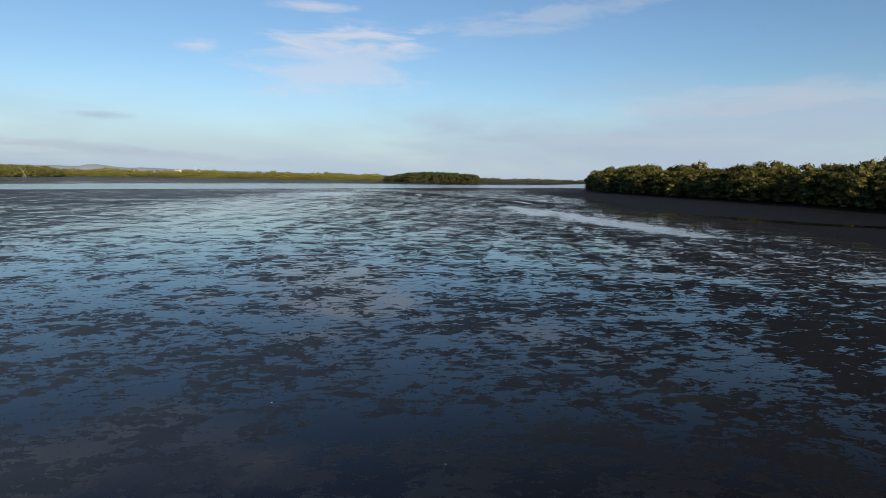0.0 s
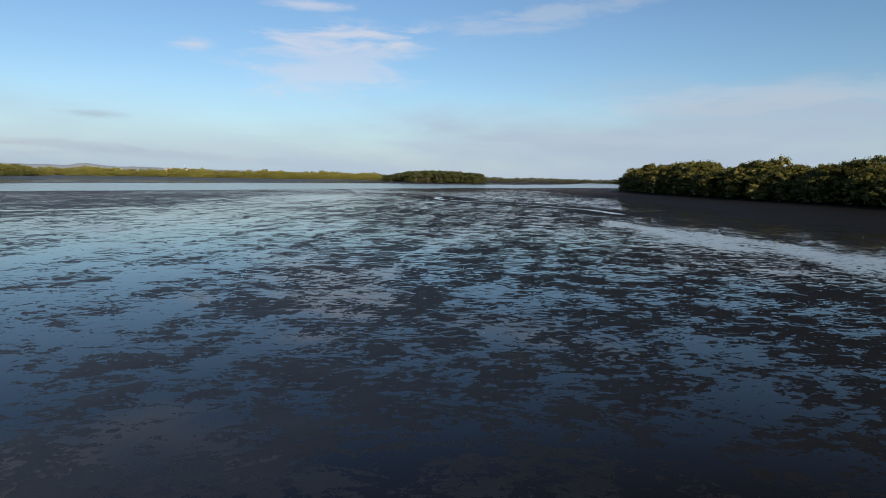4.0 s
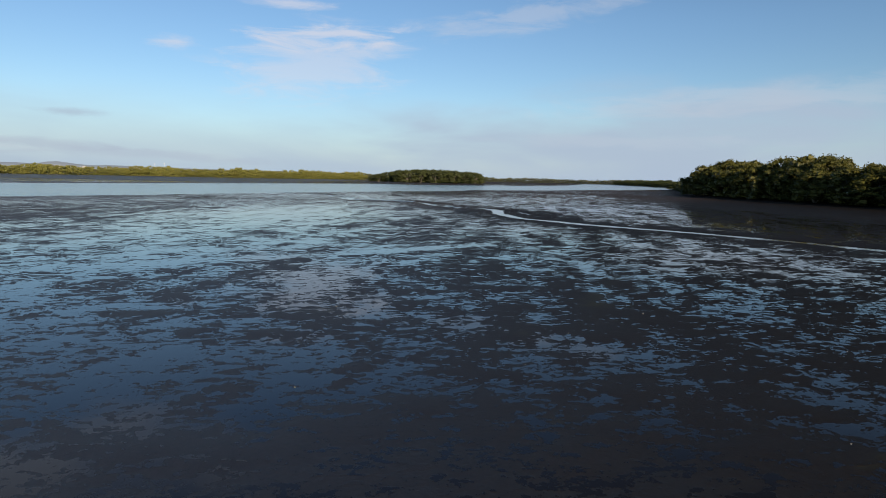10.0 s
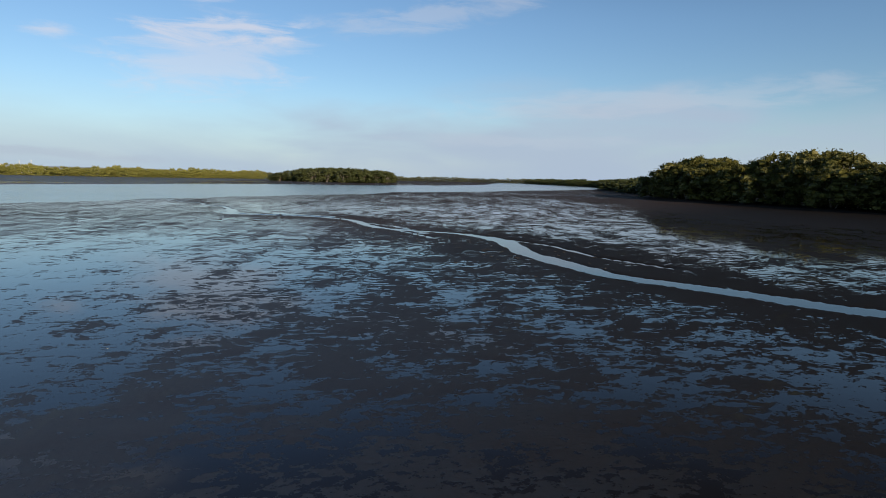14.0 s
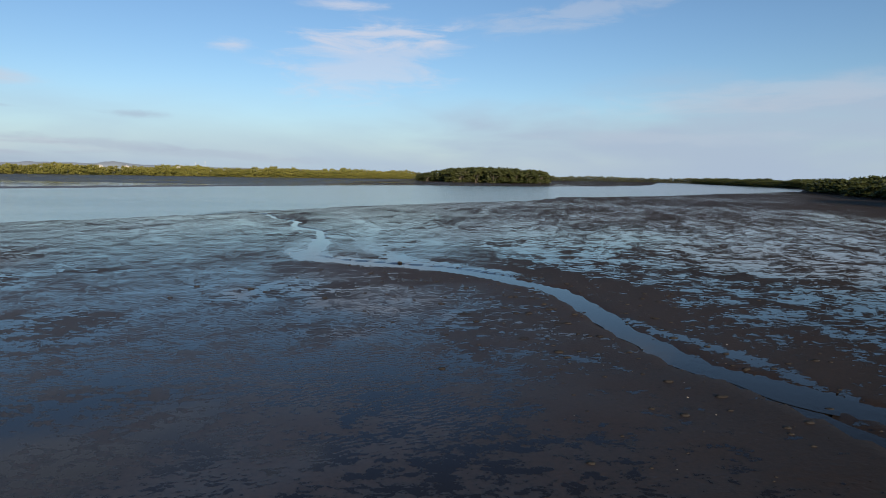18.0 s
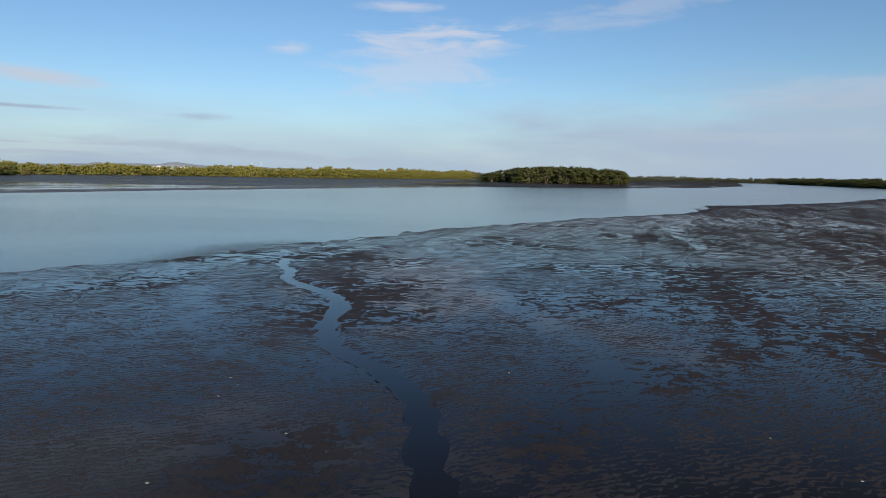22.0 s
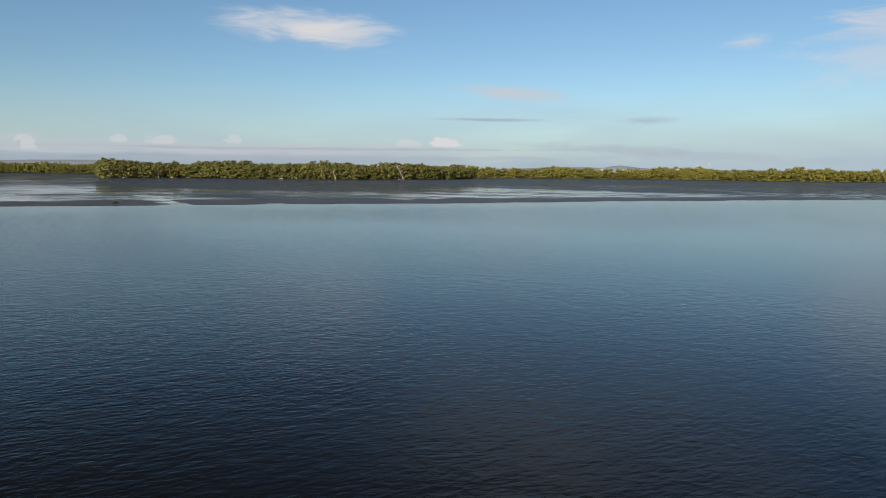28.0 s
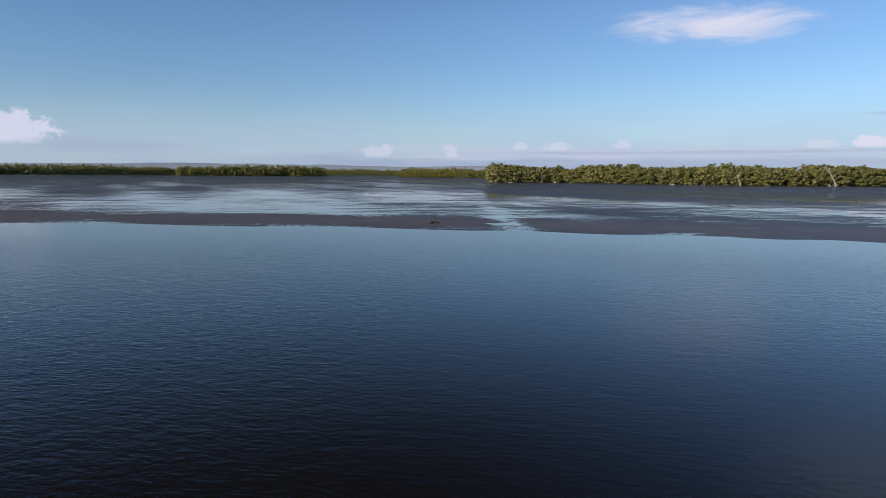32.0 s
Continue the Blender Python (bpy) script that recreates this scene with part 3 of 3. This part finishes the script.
for i, (line, half) in enumerate(CREEKS):
    tagged(new("tidal_creek", ribbon("tidal_creek", line, half * 1.9, (-0.008 if line is CREEK_UPPER else -0.018) - 0.004 * i, STILL, 0.04 if line is CREEK_MOUTH else 0.0)),
           "narrow winding creek of still water cut into the mud", "creek", kind="structure")

# ---- trees ----


def crown_arrays(rng, tall, reach, clusters, leaves, leaf, low=0.03, rings=4, sides=6, clump=0.24):
    """Vertices and quads of a broad crown: many leaf sprays gathered in uneven clumps."""
    u = rng.random(clusters) ** 0.95
    turn = rng.random(clusters) * 2 * np.pi
    lobes = 1 + 0.22 * np.sin(3 * turn + rng.random() * 6) + 0.12 * np.sin(5 * turn + rng.random() * 6)
    rad = reach * lobes * np.sqrt(np.clip(1 - np.clip((u - 0.30) / 0.72, 0, 1) ** 2.2, 0, 1)) * (0.72 + 0.3 * rng.random(clusters))
    rad = rad * (0.85 + 0.15 * smooth(0.0, 0.3, u))
    cen = np.stack([rad * np.cos(turn), rad * np.sin(turn), tall * (low + (0.93 - low) * u) + 0.06 * tall * (rng.random(clusters) - 0.5)], 1)
    size = reach * (clump + 0.17 * rng.random(clusters))
    # a closed lump inside every clump
    th = np.linspace(0.12, np.pi - 0.12, rings + 1)
    ph = np.arange(sides) * 2 * np.pi / sides
    ball = np.array([(math.sin(a) * math.cos(b), math.sin(a) * math.sin(b), math.cos(a) * 0.8) for a in th for b in ph])
    cap = np.array([(i * sides + k, (i + 1) * sides + k, (i + 1) * sides + (k + 1) % sides, i * sides + (k + 1) % sides) for i in range(rings) for k in range(sides)])
    rough = 0.78 + 0.34 * rng.random((clusters, len(ball), 1))
    lump = cen[:, None, :] + ball[None] * rough * (size * 0.70)[:, None, None]
    lump_faces = (cap[None] + (np.arange(clusters) * len(ball))[:, None, None]).reshape(-1, 4)
    lump = lump.reshape(-1, 3)
    n = clusters * leaves
    way = rng.normal(size=(n, 3))
    way[:, 2] = way[:, 2] * 0.8 + 0.25
    way /= np.linalg.norm(way, axis=1, keepdims=True)
    c, s = np.repeat(cen, leaves, 0), np.repeat(size, leaves)[:, None]
    p = c + way * s * (0.70 + 0.50 * rng.random((n, 1))) * np.array([1, 1, 0.85])
    nor = way + 0.75 * rng.normal(size=(n, 3))
    nor /= np.linalg.norm(nor, axis=1, keepdims=True)
    a = np.cross(nor, rng.normal(size=(n, 3)))
    a /= np.linalg.norm(a, axis=1, keepdims=True)
    b = np.cross(nor, a)
    k = leaf * (0.6 + 0.8 * rng.random((n, 1)))
    a, b = a * k, b * k * 0.62
    verts = np.stack([p - a, p + 0.25 * a - b, p + a, p - 0.1 * a + b], 1).reshape(-1, 3)
    faces = np.concatenate([lump_faces, np.arange(n * 4).reshape(-1, 4) + len(lump)])
    verts = np.concatenate([lump, verts])
    verts[:, 2] = np.maximum(verts[:, 2], 0.05)
    return verts, faces


def tube_arrays(points, radii, sides=6):
    verts, faces = [], []
    for i, p in enumerate(points):
        d = (points[min(i + 1, len(points) - 1)] - points[max(i - 1, 0)]).normalized()
        a = d.orthogonal().normalized()
        b = d.cross(a)
        for k in range(sides):
            w = 2 * math.pi * k / sides
            verts.append(p + (a * math.cos(w) + b * math.sin(w)) * radii[i])
    for i in range(len(points) - 1):
        for k in range(sides):
            q = (k + 1) % sides
            faces.append((i * sides + k, i * sides + q, (i + 1) * sides + q, (i + 1) * sides + k))
    return [tuple(v) for v in verts], faces


def stems(rng, tall, reach, count, thick, top=0.8):
    """Several leaning stems with a fork each, in one mesh."""
    verts, faces = [], []
    for i in range(count):
        turn = 2 * math.pi * (i + rng.random() * 0.7) / count
        out = Vector((math.cos(turn), math.sin(turn), 0))
        base = out * reach * 0.10 * rng.random() - Vector((0, 0, 0.3))
        pts = [base]
        for k in range(1, 5):
            f = k / 4
            pts.append(base + out * reach * (0.10 + 0.50 * rng.random()) * f ** 1.3 + Vector((rng.normal() * 0.15, rng.normal() * 0.15, tall * top * f)))
        for line, r0 in ((pts, thick), ([pts[2], pts[2].lerp(pts[3], 0.5) + out.cross(Vector((0, 0, 1))) * reach * 0.25, pts[3] + out.cross(Vector((0, 0, 1))) * reach * 0.45], thick * 0.55)):
            v, f = tube_arrays(line, [r0 * (1 - 0.75 * j / (len(line) - 1)) for j in range(len(line))])
            faces += [tuple(q + len(verts) for q in quad) for quad in f]
            verts += v
    return verts, faces


TREE_LABEL = "dense olive-green mangrove tree with a low broad crown"


def tree_model(seed, tall, reach, clusters, leaves, leaf, count=4, mat=None, clump=0.24, low=0.03, rings=4, sides=6, thick=0.16):
    rng = np.random.default_rng(seed)
    v, f = crown_arrays(rng, tall, reach, clusters, leaves, leaf, low, rings, sides, clump)
    crown = mesh_from("crown", v, f, mat or LEAF, False)
    v, f = stems(rng, tall, reach, count, thick)
    trunk = mesh_from("trunk", v, f, BARK)
    return crown, trunk


MODELS = [tree_model(100 + i, 10.0, 3.9 + 0.35 * (i % 3), 84, 30, 0.21, clump=0.15, rings=3, sides=4) for i in range(6)]
GROVE_MODELS = [tree_model(120 + i, 10.0, 3.9 + 0.35 * (i % 3), 72, 26, 0.22, 5, LEAF_GROVE_LIT, 0.14, 0.05, 3, 4, 0.19) for i in range(5)]
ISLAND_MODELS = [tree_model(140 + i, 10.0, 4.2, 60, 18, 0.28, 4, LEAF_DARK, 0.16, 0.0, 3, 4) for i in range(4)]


def plant(models, rng, x, y, tall, wide, group, label=TREE_LABEL):
    crown, trunk = models[int(rng.integers(len(models)))]
    tree = new("mangrove_tree")
    z = float(ground_fields(np.array([x]), np.array([y]))[0][0])
    tree.matrix_world = pose(x, y, z - 0.02, 0, 0, rng.random() * 360)
    tagged(tree, label, "tree", group)
    for name, me in (("trunk", trunk), ("crown", crown)):
        ob = part(name, me, tree)
        ob.scale = (wide, wide, tall / 10.0)
    return tree


def along(line, step):
    """Places along a line, each with the way to its right."""
    out, carry = [], 0.0
    for (ax, ay), (bx, by) in zip(line, line[1:]):
        length = math.hypot(bx - ax, by - ay)
        d = carry
        while d < length:
            f = d / length
            out.append((ax + (bx - ax) * f, ay + (by - ay) * f, (by - ay) / length, -(bx - ax) / length))
            d += step
        carry = d - length
    return out


rng = np.random.default_rng(7)
# the shaded bank: trees to the right of the line, going north
SHADED = [(114, 100), (110, 158), (105, 230), (99, 285), (93, 345), (91, 385), (92, 410), (96, 430), (104, 442)]
for row, (inset, step, tall) in enumerate(((7.0, 6.4, 10.5), (13.0, 7.6, 13.0), (22, 9.5, 14.0))):
    for x, y, nx, ny in along(SHADED, step):
        k = inset + rng.normal() * 1.0
        rise = 0.92 + 0.17 * float(smooth(150, 420, np.array(y)))
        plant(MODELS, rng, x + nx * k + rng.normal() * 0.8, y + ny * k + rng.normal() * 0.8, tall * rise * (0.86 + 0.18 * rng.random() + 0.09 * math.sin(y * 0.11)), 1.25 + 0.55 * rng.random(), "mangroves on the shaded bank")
# the sunlit grove across the channel: trees to the left of the line
SUNLIT = [(-560, 515), (-552, 560), (-500, 610), (-462, 660), (-455, 720), (-474, 795)]
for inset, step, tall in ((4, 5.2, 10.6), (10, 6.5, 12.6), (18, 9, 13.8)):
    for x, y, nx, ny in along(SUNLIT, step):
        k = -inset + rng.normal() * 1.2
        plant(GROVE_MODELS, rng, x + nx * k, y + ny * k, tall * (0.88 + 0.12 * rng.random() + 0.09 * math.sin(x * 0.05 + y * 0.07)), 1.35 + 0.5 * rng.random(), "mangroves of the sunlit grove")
# the island
for i in range(88):
    a, r = rng.random() * 2 * math.pi, math.sqrt(rng.random())
    x, y = -18 + 62 * r * math.cos(a) - 0.25 * 55 * r * math.sin(a), 925 + 62 * r * math.sin(a)
    plant(ISLAND_MODELS, rng, x, y, (15.2 - 3.0 * r ** 4 - 4.5 * r * r * max(0.0, -math.cos(a)) ** 3) * (0.95 + 0.07 * rng.random()), 2.0 + 0.5 * rng.random(), "mangroves of the island", "dark green mangrove tree standing on the muddy islet")


def woods(name, lines, seed, label, step, rows, tall, mat=None, leaves=11, clusters=24):
    """Far trees joined into one mesh."""
    r = np.random.default_rng(seed)
    kinds = [crown_arrays(r, 10.0, 5.2, clusters, leaves, 0.40, 0.0, 2, 5) for _ in range(5)]
    verts, faces, n = [], [], 0
    for line in lines:
        for row in range(rows):
            for x, y, nx, ny in along(line, step):
                v, f = kinds[int(r.integers(5))]
                turn, s, h = r.random() * 6.28, 1.0 + 0.6 * r.random() ** 2, tall / 10 * (0.76 + 0.28 * r.random() + 0.10 * math.sin(x * 0.045 + y * 0.031)) * (1 + 0.10 * row)
                c, q = math.cos(turn), math.sin(turn)
                k = row * 9 + r.normal() * 2.5
                w = np.stack([(v[:, 0] * c - v[:, 1] * q) * s + x + nx * k, (v[:, 0] * q + v[:, 1] * c) * s + y + ny * k, v[:, 2] * h], 1)
                verts.append(w)
                faces.append(f + n)
                n += len(v)
    me = mesh_from(name, np.concatenate(verts), np.concatenate(faces), mat or LEAF_FAR_LIT, False)
    return tagged(new(name, me), label, "woods", kind="stuff")


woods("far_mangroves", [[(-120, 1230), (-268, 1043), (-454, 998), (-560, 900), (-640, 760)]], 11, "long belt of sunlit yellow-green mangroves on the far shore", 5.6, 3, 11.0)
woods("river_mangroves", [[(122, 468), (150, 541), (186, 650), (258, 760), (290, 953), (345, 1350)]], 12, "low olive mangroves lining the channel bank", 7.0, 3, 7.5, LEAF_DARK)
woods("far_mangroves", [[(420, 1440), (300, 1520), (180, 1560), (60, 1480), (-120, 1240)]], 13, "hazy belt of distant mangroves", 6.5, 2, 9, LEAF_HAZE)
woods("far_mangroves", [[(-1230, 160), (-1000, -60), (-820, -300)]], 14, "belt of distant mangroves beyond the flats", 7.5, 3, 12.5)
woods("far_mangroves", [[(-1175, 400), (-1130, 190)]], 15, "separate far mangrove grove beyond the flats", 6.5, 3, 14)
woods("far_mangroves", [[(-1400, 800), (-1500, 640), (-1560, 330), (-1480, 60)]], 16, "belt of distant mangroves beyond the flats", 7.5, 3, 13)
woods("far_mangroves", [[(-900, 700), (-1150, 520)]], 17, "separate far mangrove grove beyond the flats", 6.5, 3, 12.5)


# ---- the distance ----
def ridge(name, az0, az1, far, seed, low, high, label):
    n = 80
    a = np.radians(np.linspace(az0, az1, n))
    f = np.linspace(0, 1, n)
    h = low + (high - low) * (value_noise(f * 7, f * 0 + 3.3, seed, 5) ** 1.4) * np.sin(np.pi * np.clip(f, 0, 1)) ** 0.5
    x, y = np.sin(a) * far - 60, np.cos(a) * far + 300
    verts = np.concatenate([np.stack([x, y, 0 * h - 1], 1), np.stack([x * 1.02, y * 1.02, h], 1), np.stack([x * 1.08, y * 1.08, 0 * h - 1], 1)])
    return tagged(new(name, mesh_from(name, verts, grid_faces(n, 3), HILL_HAZED)), label, "hills", kind="structure")


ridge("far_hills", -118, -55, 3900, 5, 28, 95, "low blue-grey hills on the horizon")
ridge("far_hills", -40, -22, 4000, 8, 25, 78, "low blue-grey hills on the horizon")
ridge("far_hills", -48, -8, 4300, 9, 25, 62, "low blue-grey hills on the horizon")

# ---- single things ----


def ground_z(x, y):
    return float(ground_fields(np.array([float(x)]), np.array([float(y)]))[0][0])


def joined(pieces):
    verts, faces = [], []
    for v, f in pieces:
        faces += [tuple(q + len(verts) for q in quad) for quad in f]
        verts += [tuple(p) for p in v]
    return verts, faces


def branch(rng, start, way, length, thick, bends=5, sag=0.0):
    pts, d = [Vector(start)], Vector(way).normalized()
    for k in range(bends):
        d = (d + Vector((rng.normal(), rng.normal(), rng.normal() - sag)) * 0.16).normalized()
        pts.append(pts[-1] + d * length / bends)
    return pts, tube_arrays(pts, [thick * (1 - 0.8 * k / bends) for k in range(bends + 1)])


def dead_tree(x, y, seed, tall, label):
    """A bleached bare tree: a trunk and its limbs."""
    r = np.random.default_rng(seed)
    tree = new("dead_tree")
    tree.matrix_world = pose(x, y, ground_z(x, y) - 0.05, 0, 0, r.random() * 360)
    tagged(tree, label, "dead tree")
    pts, arrays = branch(r, (0, 0, 0), (0.1, 0.05, 1), tall, 0.32, 6)
    part("trunk", mesh_from("trunk", *arrays, PALE), tree)
    for k in range(6):
        p = pts[2 + k % 4]
        a = 2 * math.pi * k / 6 + r.random()
        limb, arr = branch(r, p, (math.cos(a), math.sin(a), 0.9), tall * 0.42, 0.13)
        twig = branch(r, limb[3], (math.cos(a + 0.8), math.sin(a + 0.8), 1.0), tall * 0.2, 0.06)[1]
        part("limb", mesh_from("limb", *joined([arr, twig]), PALE), tree)
    return tree


def driftwood(x, y, seed, length, turn, label):
    r = np.random.default_rng(seed)
    log = new("driftwood")
    log.matrix_world = pose(x, y, ground_z(x, y) + 0.12, 0, 0, turn)
    tagged(log, label, "driftwood")
    pts, arrays = branch(r, (-length / 2, 0, 0.1), (1, 0, 0.05), length, 0.30, 6, 0.1)
    part("trunk", mesh_from("trunk", *arrays, PALE), log)
    for k in range(5):
        arr = branch(r, pts[1 + k], (r.normal() * 0.4, r.normal(), 0.8), length * 0.35, 0.12)[1]
        part("branch", mesh_from("branch", *arr, PALE), log)
    for k in range(4):
        a = 2 * math.pi * k / 4 + 0.5
        arr = branch(r, pts[0], (-0.7, math.cos(a), math.sin(a) * 0.6 + 0.3), 1.3, 0.12, 4)[1]
        part("root", mesh_from("root", *arr, PALE), log)
    return log


dead_tree(-452, 692, 3, 11.5, "bleached bare tree standing at the edge of the mangroves")
dead_tree(-538, 583, 4, 8.5, "pale leafless tree leaning among green mangroves")
dead_tree(-552, 545, 5, 7.0, "pale leafless tree leaning among green mangroves")
dead_tree(-468, 640, 6, 8.0, "pale leafless tree leaning among green mangroves")
driftwood(-563, 519, 27, 12, 115, "fallen bleached trunk lying on the mud by the mangroves")
driftwood(-553, 528, 21, 13, 70, "fallen bleached trunk lying on the mud by the mangroves")
driftwood(-546, 556, 22, 9, 40, "fallen bleached trunk lying on the mud by the mangroves")
driftwood(-490, 612, 23, 8, 60, "fallen bleached branch at the foot of the mangroves")
driftwood(-452, 690, 24, 6, 95, "fallen bleached branch at the foot of the mangroves")

# low outlying bushes
SHRUB_LEAF = leaf_material("shrub_leaf", (0.070, 0.085, 0.020), (0.240, 0.200, 0.060))
SHRUBS = [tree_model(170 + i, 10.0, 5.0, 30, 26, 0.30, 3, SHRUB_LEAF) for i in range(2)]
for x, y, tall in ((-470, 801, 6.0), (-473, 806, 4.5), (-566, 516, 7.0), (-569, 521, 6.0), (-574, 527, 5.0), (-466, 797, 3.2)):
    plant(SHRUBS, rng, x, y, tall, 0.75, "outlying bushes", "small pale green mangrove bush apart from the grove")


def stump(x, y):
    r = np.random.default_rng(40)
    ob = new("tree_stump")
    ob.matrix_world = pose(x, y, ground_z(x, y) - 0.05, 0, 0, 30)
    tagged(ob, "dark weathered stump half sunk in the muddy shore", "stump")
    pts, arr = branch(r, (0, 0, 0), (0.5, 0.1, 1), 0.5, 0.30, 4)
    part("body", mesh_from("body", *arr, STONE), ob)
    for k in range(6):
        a = k * 1.05
        part("root", mesh_from("root", *branch(r, (0, 0, 0.22), (math.cos(a), math.sin(a), -0.15), 0.9, 0.13, 4)[1], STONE), ob)
    return ob


stump(-198.4, 404.6)


def box_arrays(x0, x1, y0, y1, z0, z1):
    v = [(x0, y0, z0), (x1, y0, z0), (x1, y1, z0), (x0, y1, z0), (x0, y0, z1), (x1, y0, z1), (x1, y1, z1), (x0, y1, z1)]
    return v, [(3, 2, 1, 0), (4, 5, 6, 7), (0, 1, 5, 4), (1, 2, 6, 5), (2, 3, 7, 6), (3, 0, 4, 7)]


GLASS = plain_material("dark_window", (0.03, 0.04, 0.05), (0.05, 0.06, 0.07), 0.5, 0.15)


def building(x, y, wide, deep, tall, turn, label):
    house = new("apartment_building")
    house.matrix_world = pose(x, y, ground_z(x, y), 0, 0, turn)
    tagged(house, label, "building")
    part("wall", mesh_from("wall", *box_arrays(-wide / 2, wide / 2, -deep / 2, deep / 2, 0, tall), WHITE, False), house)
    w, d = wide / 2 + 0.6, deep / 2 + 0.6
    v = [(-w, -d, tall), (w, -d, tall), (w, d, tall), (-w, d, tall), (-w, 0, tall + 2.4), (w, 0, tall + 2.4)]
    me = bpy.data.meshes.new("roof")
    me.from_pydata(v, [], [(0, 1, 5, 4), (2, 3, 4, 5), (1, 2, 5), (3, 0, 4), (3, 2, 1, 0)])
    me.materials.append(ROOF)
    part("roof", me, house)
    for level in range(int(tall // 3)):
        for k in range(int(wide // 5)):
            px = -wide / 2 + 2.5 + k * 5
            part("window", mesh_from("window", *box_arrays(px - 0.9, px + 0.9, -deep / 2 - 0.06, -deep / 2 + 0.1, level * 3 + 1.0, level * 3 + 2.4), GLASS, False), house)
    return house


building(-838, 1600, 18, 12, 15, -32, "long white apartment block beyond the far trees")
building(-800, 1640, 10, 11, 14.5, -32, "white house block with a pale roof beyond the far trees")
building(-700, 1690, 14, 12, 17, -26, "white apartment block with a pale roof beyond the far trees")
building(-655, 1700, 9, 10, 16, -26, "white house block with a pale roof beyond the far trees")


def mast(x, y, tall):
    pole = new("light_mast")
    pole.matrix_world = pose(x, y, ground_z(x, y), 0, 0, 0)
    tagged(pole, "thin pale lighting mast beyond the far trees", "mast")
    pts = [Vector((0, 0, tall * k / 3)) for k in range(4)]
    part("pole", mesh_from("pole", *tube_arrays(pts, [0.45, 0.38, 0.32, 0.28]), WHITE), pole)
    part("lamp_head", mesh_from("lamp_head", *box_arrays(-1.4, 1.4, -0.4, 0.4, tall, tall + 0.9), WHITE, False), pole)


mast(-585, 1560, 25)
mast(-610, 1570, 23)


# ---- small marks on the mud ----
def clod_field(name, spots, seed, count, low, high, mat, label, category):
    """Scattered little lumps, joined into one mesh."""
    r = np.random.default_rng(seed)
    base = np.array([(math.cos(a) * s, math.sin(a) * s, h) for s, h in ((1.0, -0.3), (0.8, 0.35), (0.3, 0.6)) for a in np.arange(6) * math.pi / 3])
    quads = np.array([(i * 6 + k, i * 6 + (k + 1) % 6, (i + 1) * 6 + (k + 1) % 6, (i + 1) * 6 + k) for i in range(2) for k in range(6)] + [(12, 13, 14, 15), (12, 15, 16, 17)])
    xs, ys = [], []
    for cx, cy, sx, sy, share in spots:
        k = int(count * share)
        xs.append(cx + r.normal(size=k) * sx)
        ys.append(cy + r.normal(size=k) * sy)
    x, y = np.concatenate(xs), np.concatenate(ys)
    z = ground_fields(x, y)[0]
    s = low + (high - low) * r.random(len(x)) ** 3
    v = base[None] * s[:, None, None] * (0.75 + 0.5 * r.random((len(x), len(base), 1))) * np.array([1.3, 0.9, 0.55])
    v = v + np.stack([x, y, z], 1)[:, None, :]
    f = (quads[None] + (np.arange(len(x)) * len(base))[:, None, None]).reshape(-1, 4)
    return tagged(new(name, mesh_from(name, v.reshape(-1, 3), f, mat)), label, category, kind="stuff")


CLOD = plain_material("mud_clod", (0.020, 0.0165, 0.0138), (0.036, 0.030, 0.025), 3.0, 0.8)
SHELL = plain_material("pale_shell", (0.35, 0.32, 0.28), (0.55, 0.52, 0.47), 6.0, 0.6)
clod_field("mud_clods", [(-15, 262, 4, 6, 0.3), (-22, 276, 3, 6, 0.25), (-9, 248, 3, 6, 0.2), (-30, 286, 6, 5, 0.25)], 51, 900, 0.03, 0.16, CLOD, "small dark mud clods and worm casts along the creek", "mud clods")
clod_field("shells", [(-10, 60, 22, 40, 0.3), (-20, 160, 18, 40, 0.3), (-18, 262, 10, 18, 0.2), (-40, 310, 12, 14, 0.2)], 52, 260, 0.015, 0.04, SHELL, "scattered pale shells on the wet mud", "shells")


def mud_pit(x, y, size, seed):
    r = np.random.default_rng(seed)
    rings, sides = 5, 14
    verts, faces = [], []
    for i in range(rings):
        f = i / (rings - 1)
        rad = size * (1.35 - f * 1.1)
        h = (-0.02, 0.05, 0.06, 0.0, -0.02)[i] * size
        for k in range(sides):
            a = 2 * math.pi * k / sides
            w = rad * (1 + 0.14 * r.normal() * (1 - f))
            verts.append((math.cos(a) * w, math.sin(a) * w * 0.9, h + 0.012 * r.normal() * size))
    for i in range(rings - 1):
        for k in range(sides):
            faces.append((i * sides + k, i * sides + (k + 1) % sides, (i + 1) * sides + (k + 1) % sides, (i + 1) * sides + k))
    ob = new("mud_mound", mesh_from("mud_mound", verts, faces, CLOD))
    ob.matrix_world = pose(x, y, ground_z(x, y) + 0.005, 0, 0, r.random() * 360)
    return tagged(ob, "low ring of mud round a feeding pit in the flat", "mud mound", "feeding pits in the mud")


pit_rng = np.random.default_rng(63)
for k, (x, y) in enumerate(((-21.5, 273.5), (-20.8, 272.2), (-23.8, 275.5), (-19.6, 275.0), (-25.5, 272.8), (-22.4, 278.2), (-27.8, 277.0), (-24.5, 281.0), (-13.6, 244.8), (-12.8, 247.5),
                            (-15.2, 248.6), (-14.4, 251.8), (-27.0, 233.2), (-30.5, 236.0), (-33.0, 308.0), (-35.2, 304.4))):
    mud_pit(x, y, 0.16 + 0.18 * pit_rng.random(), 70 + k)
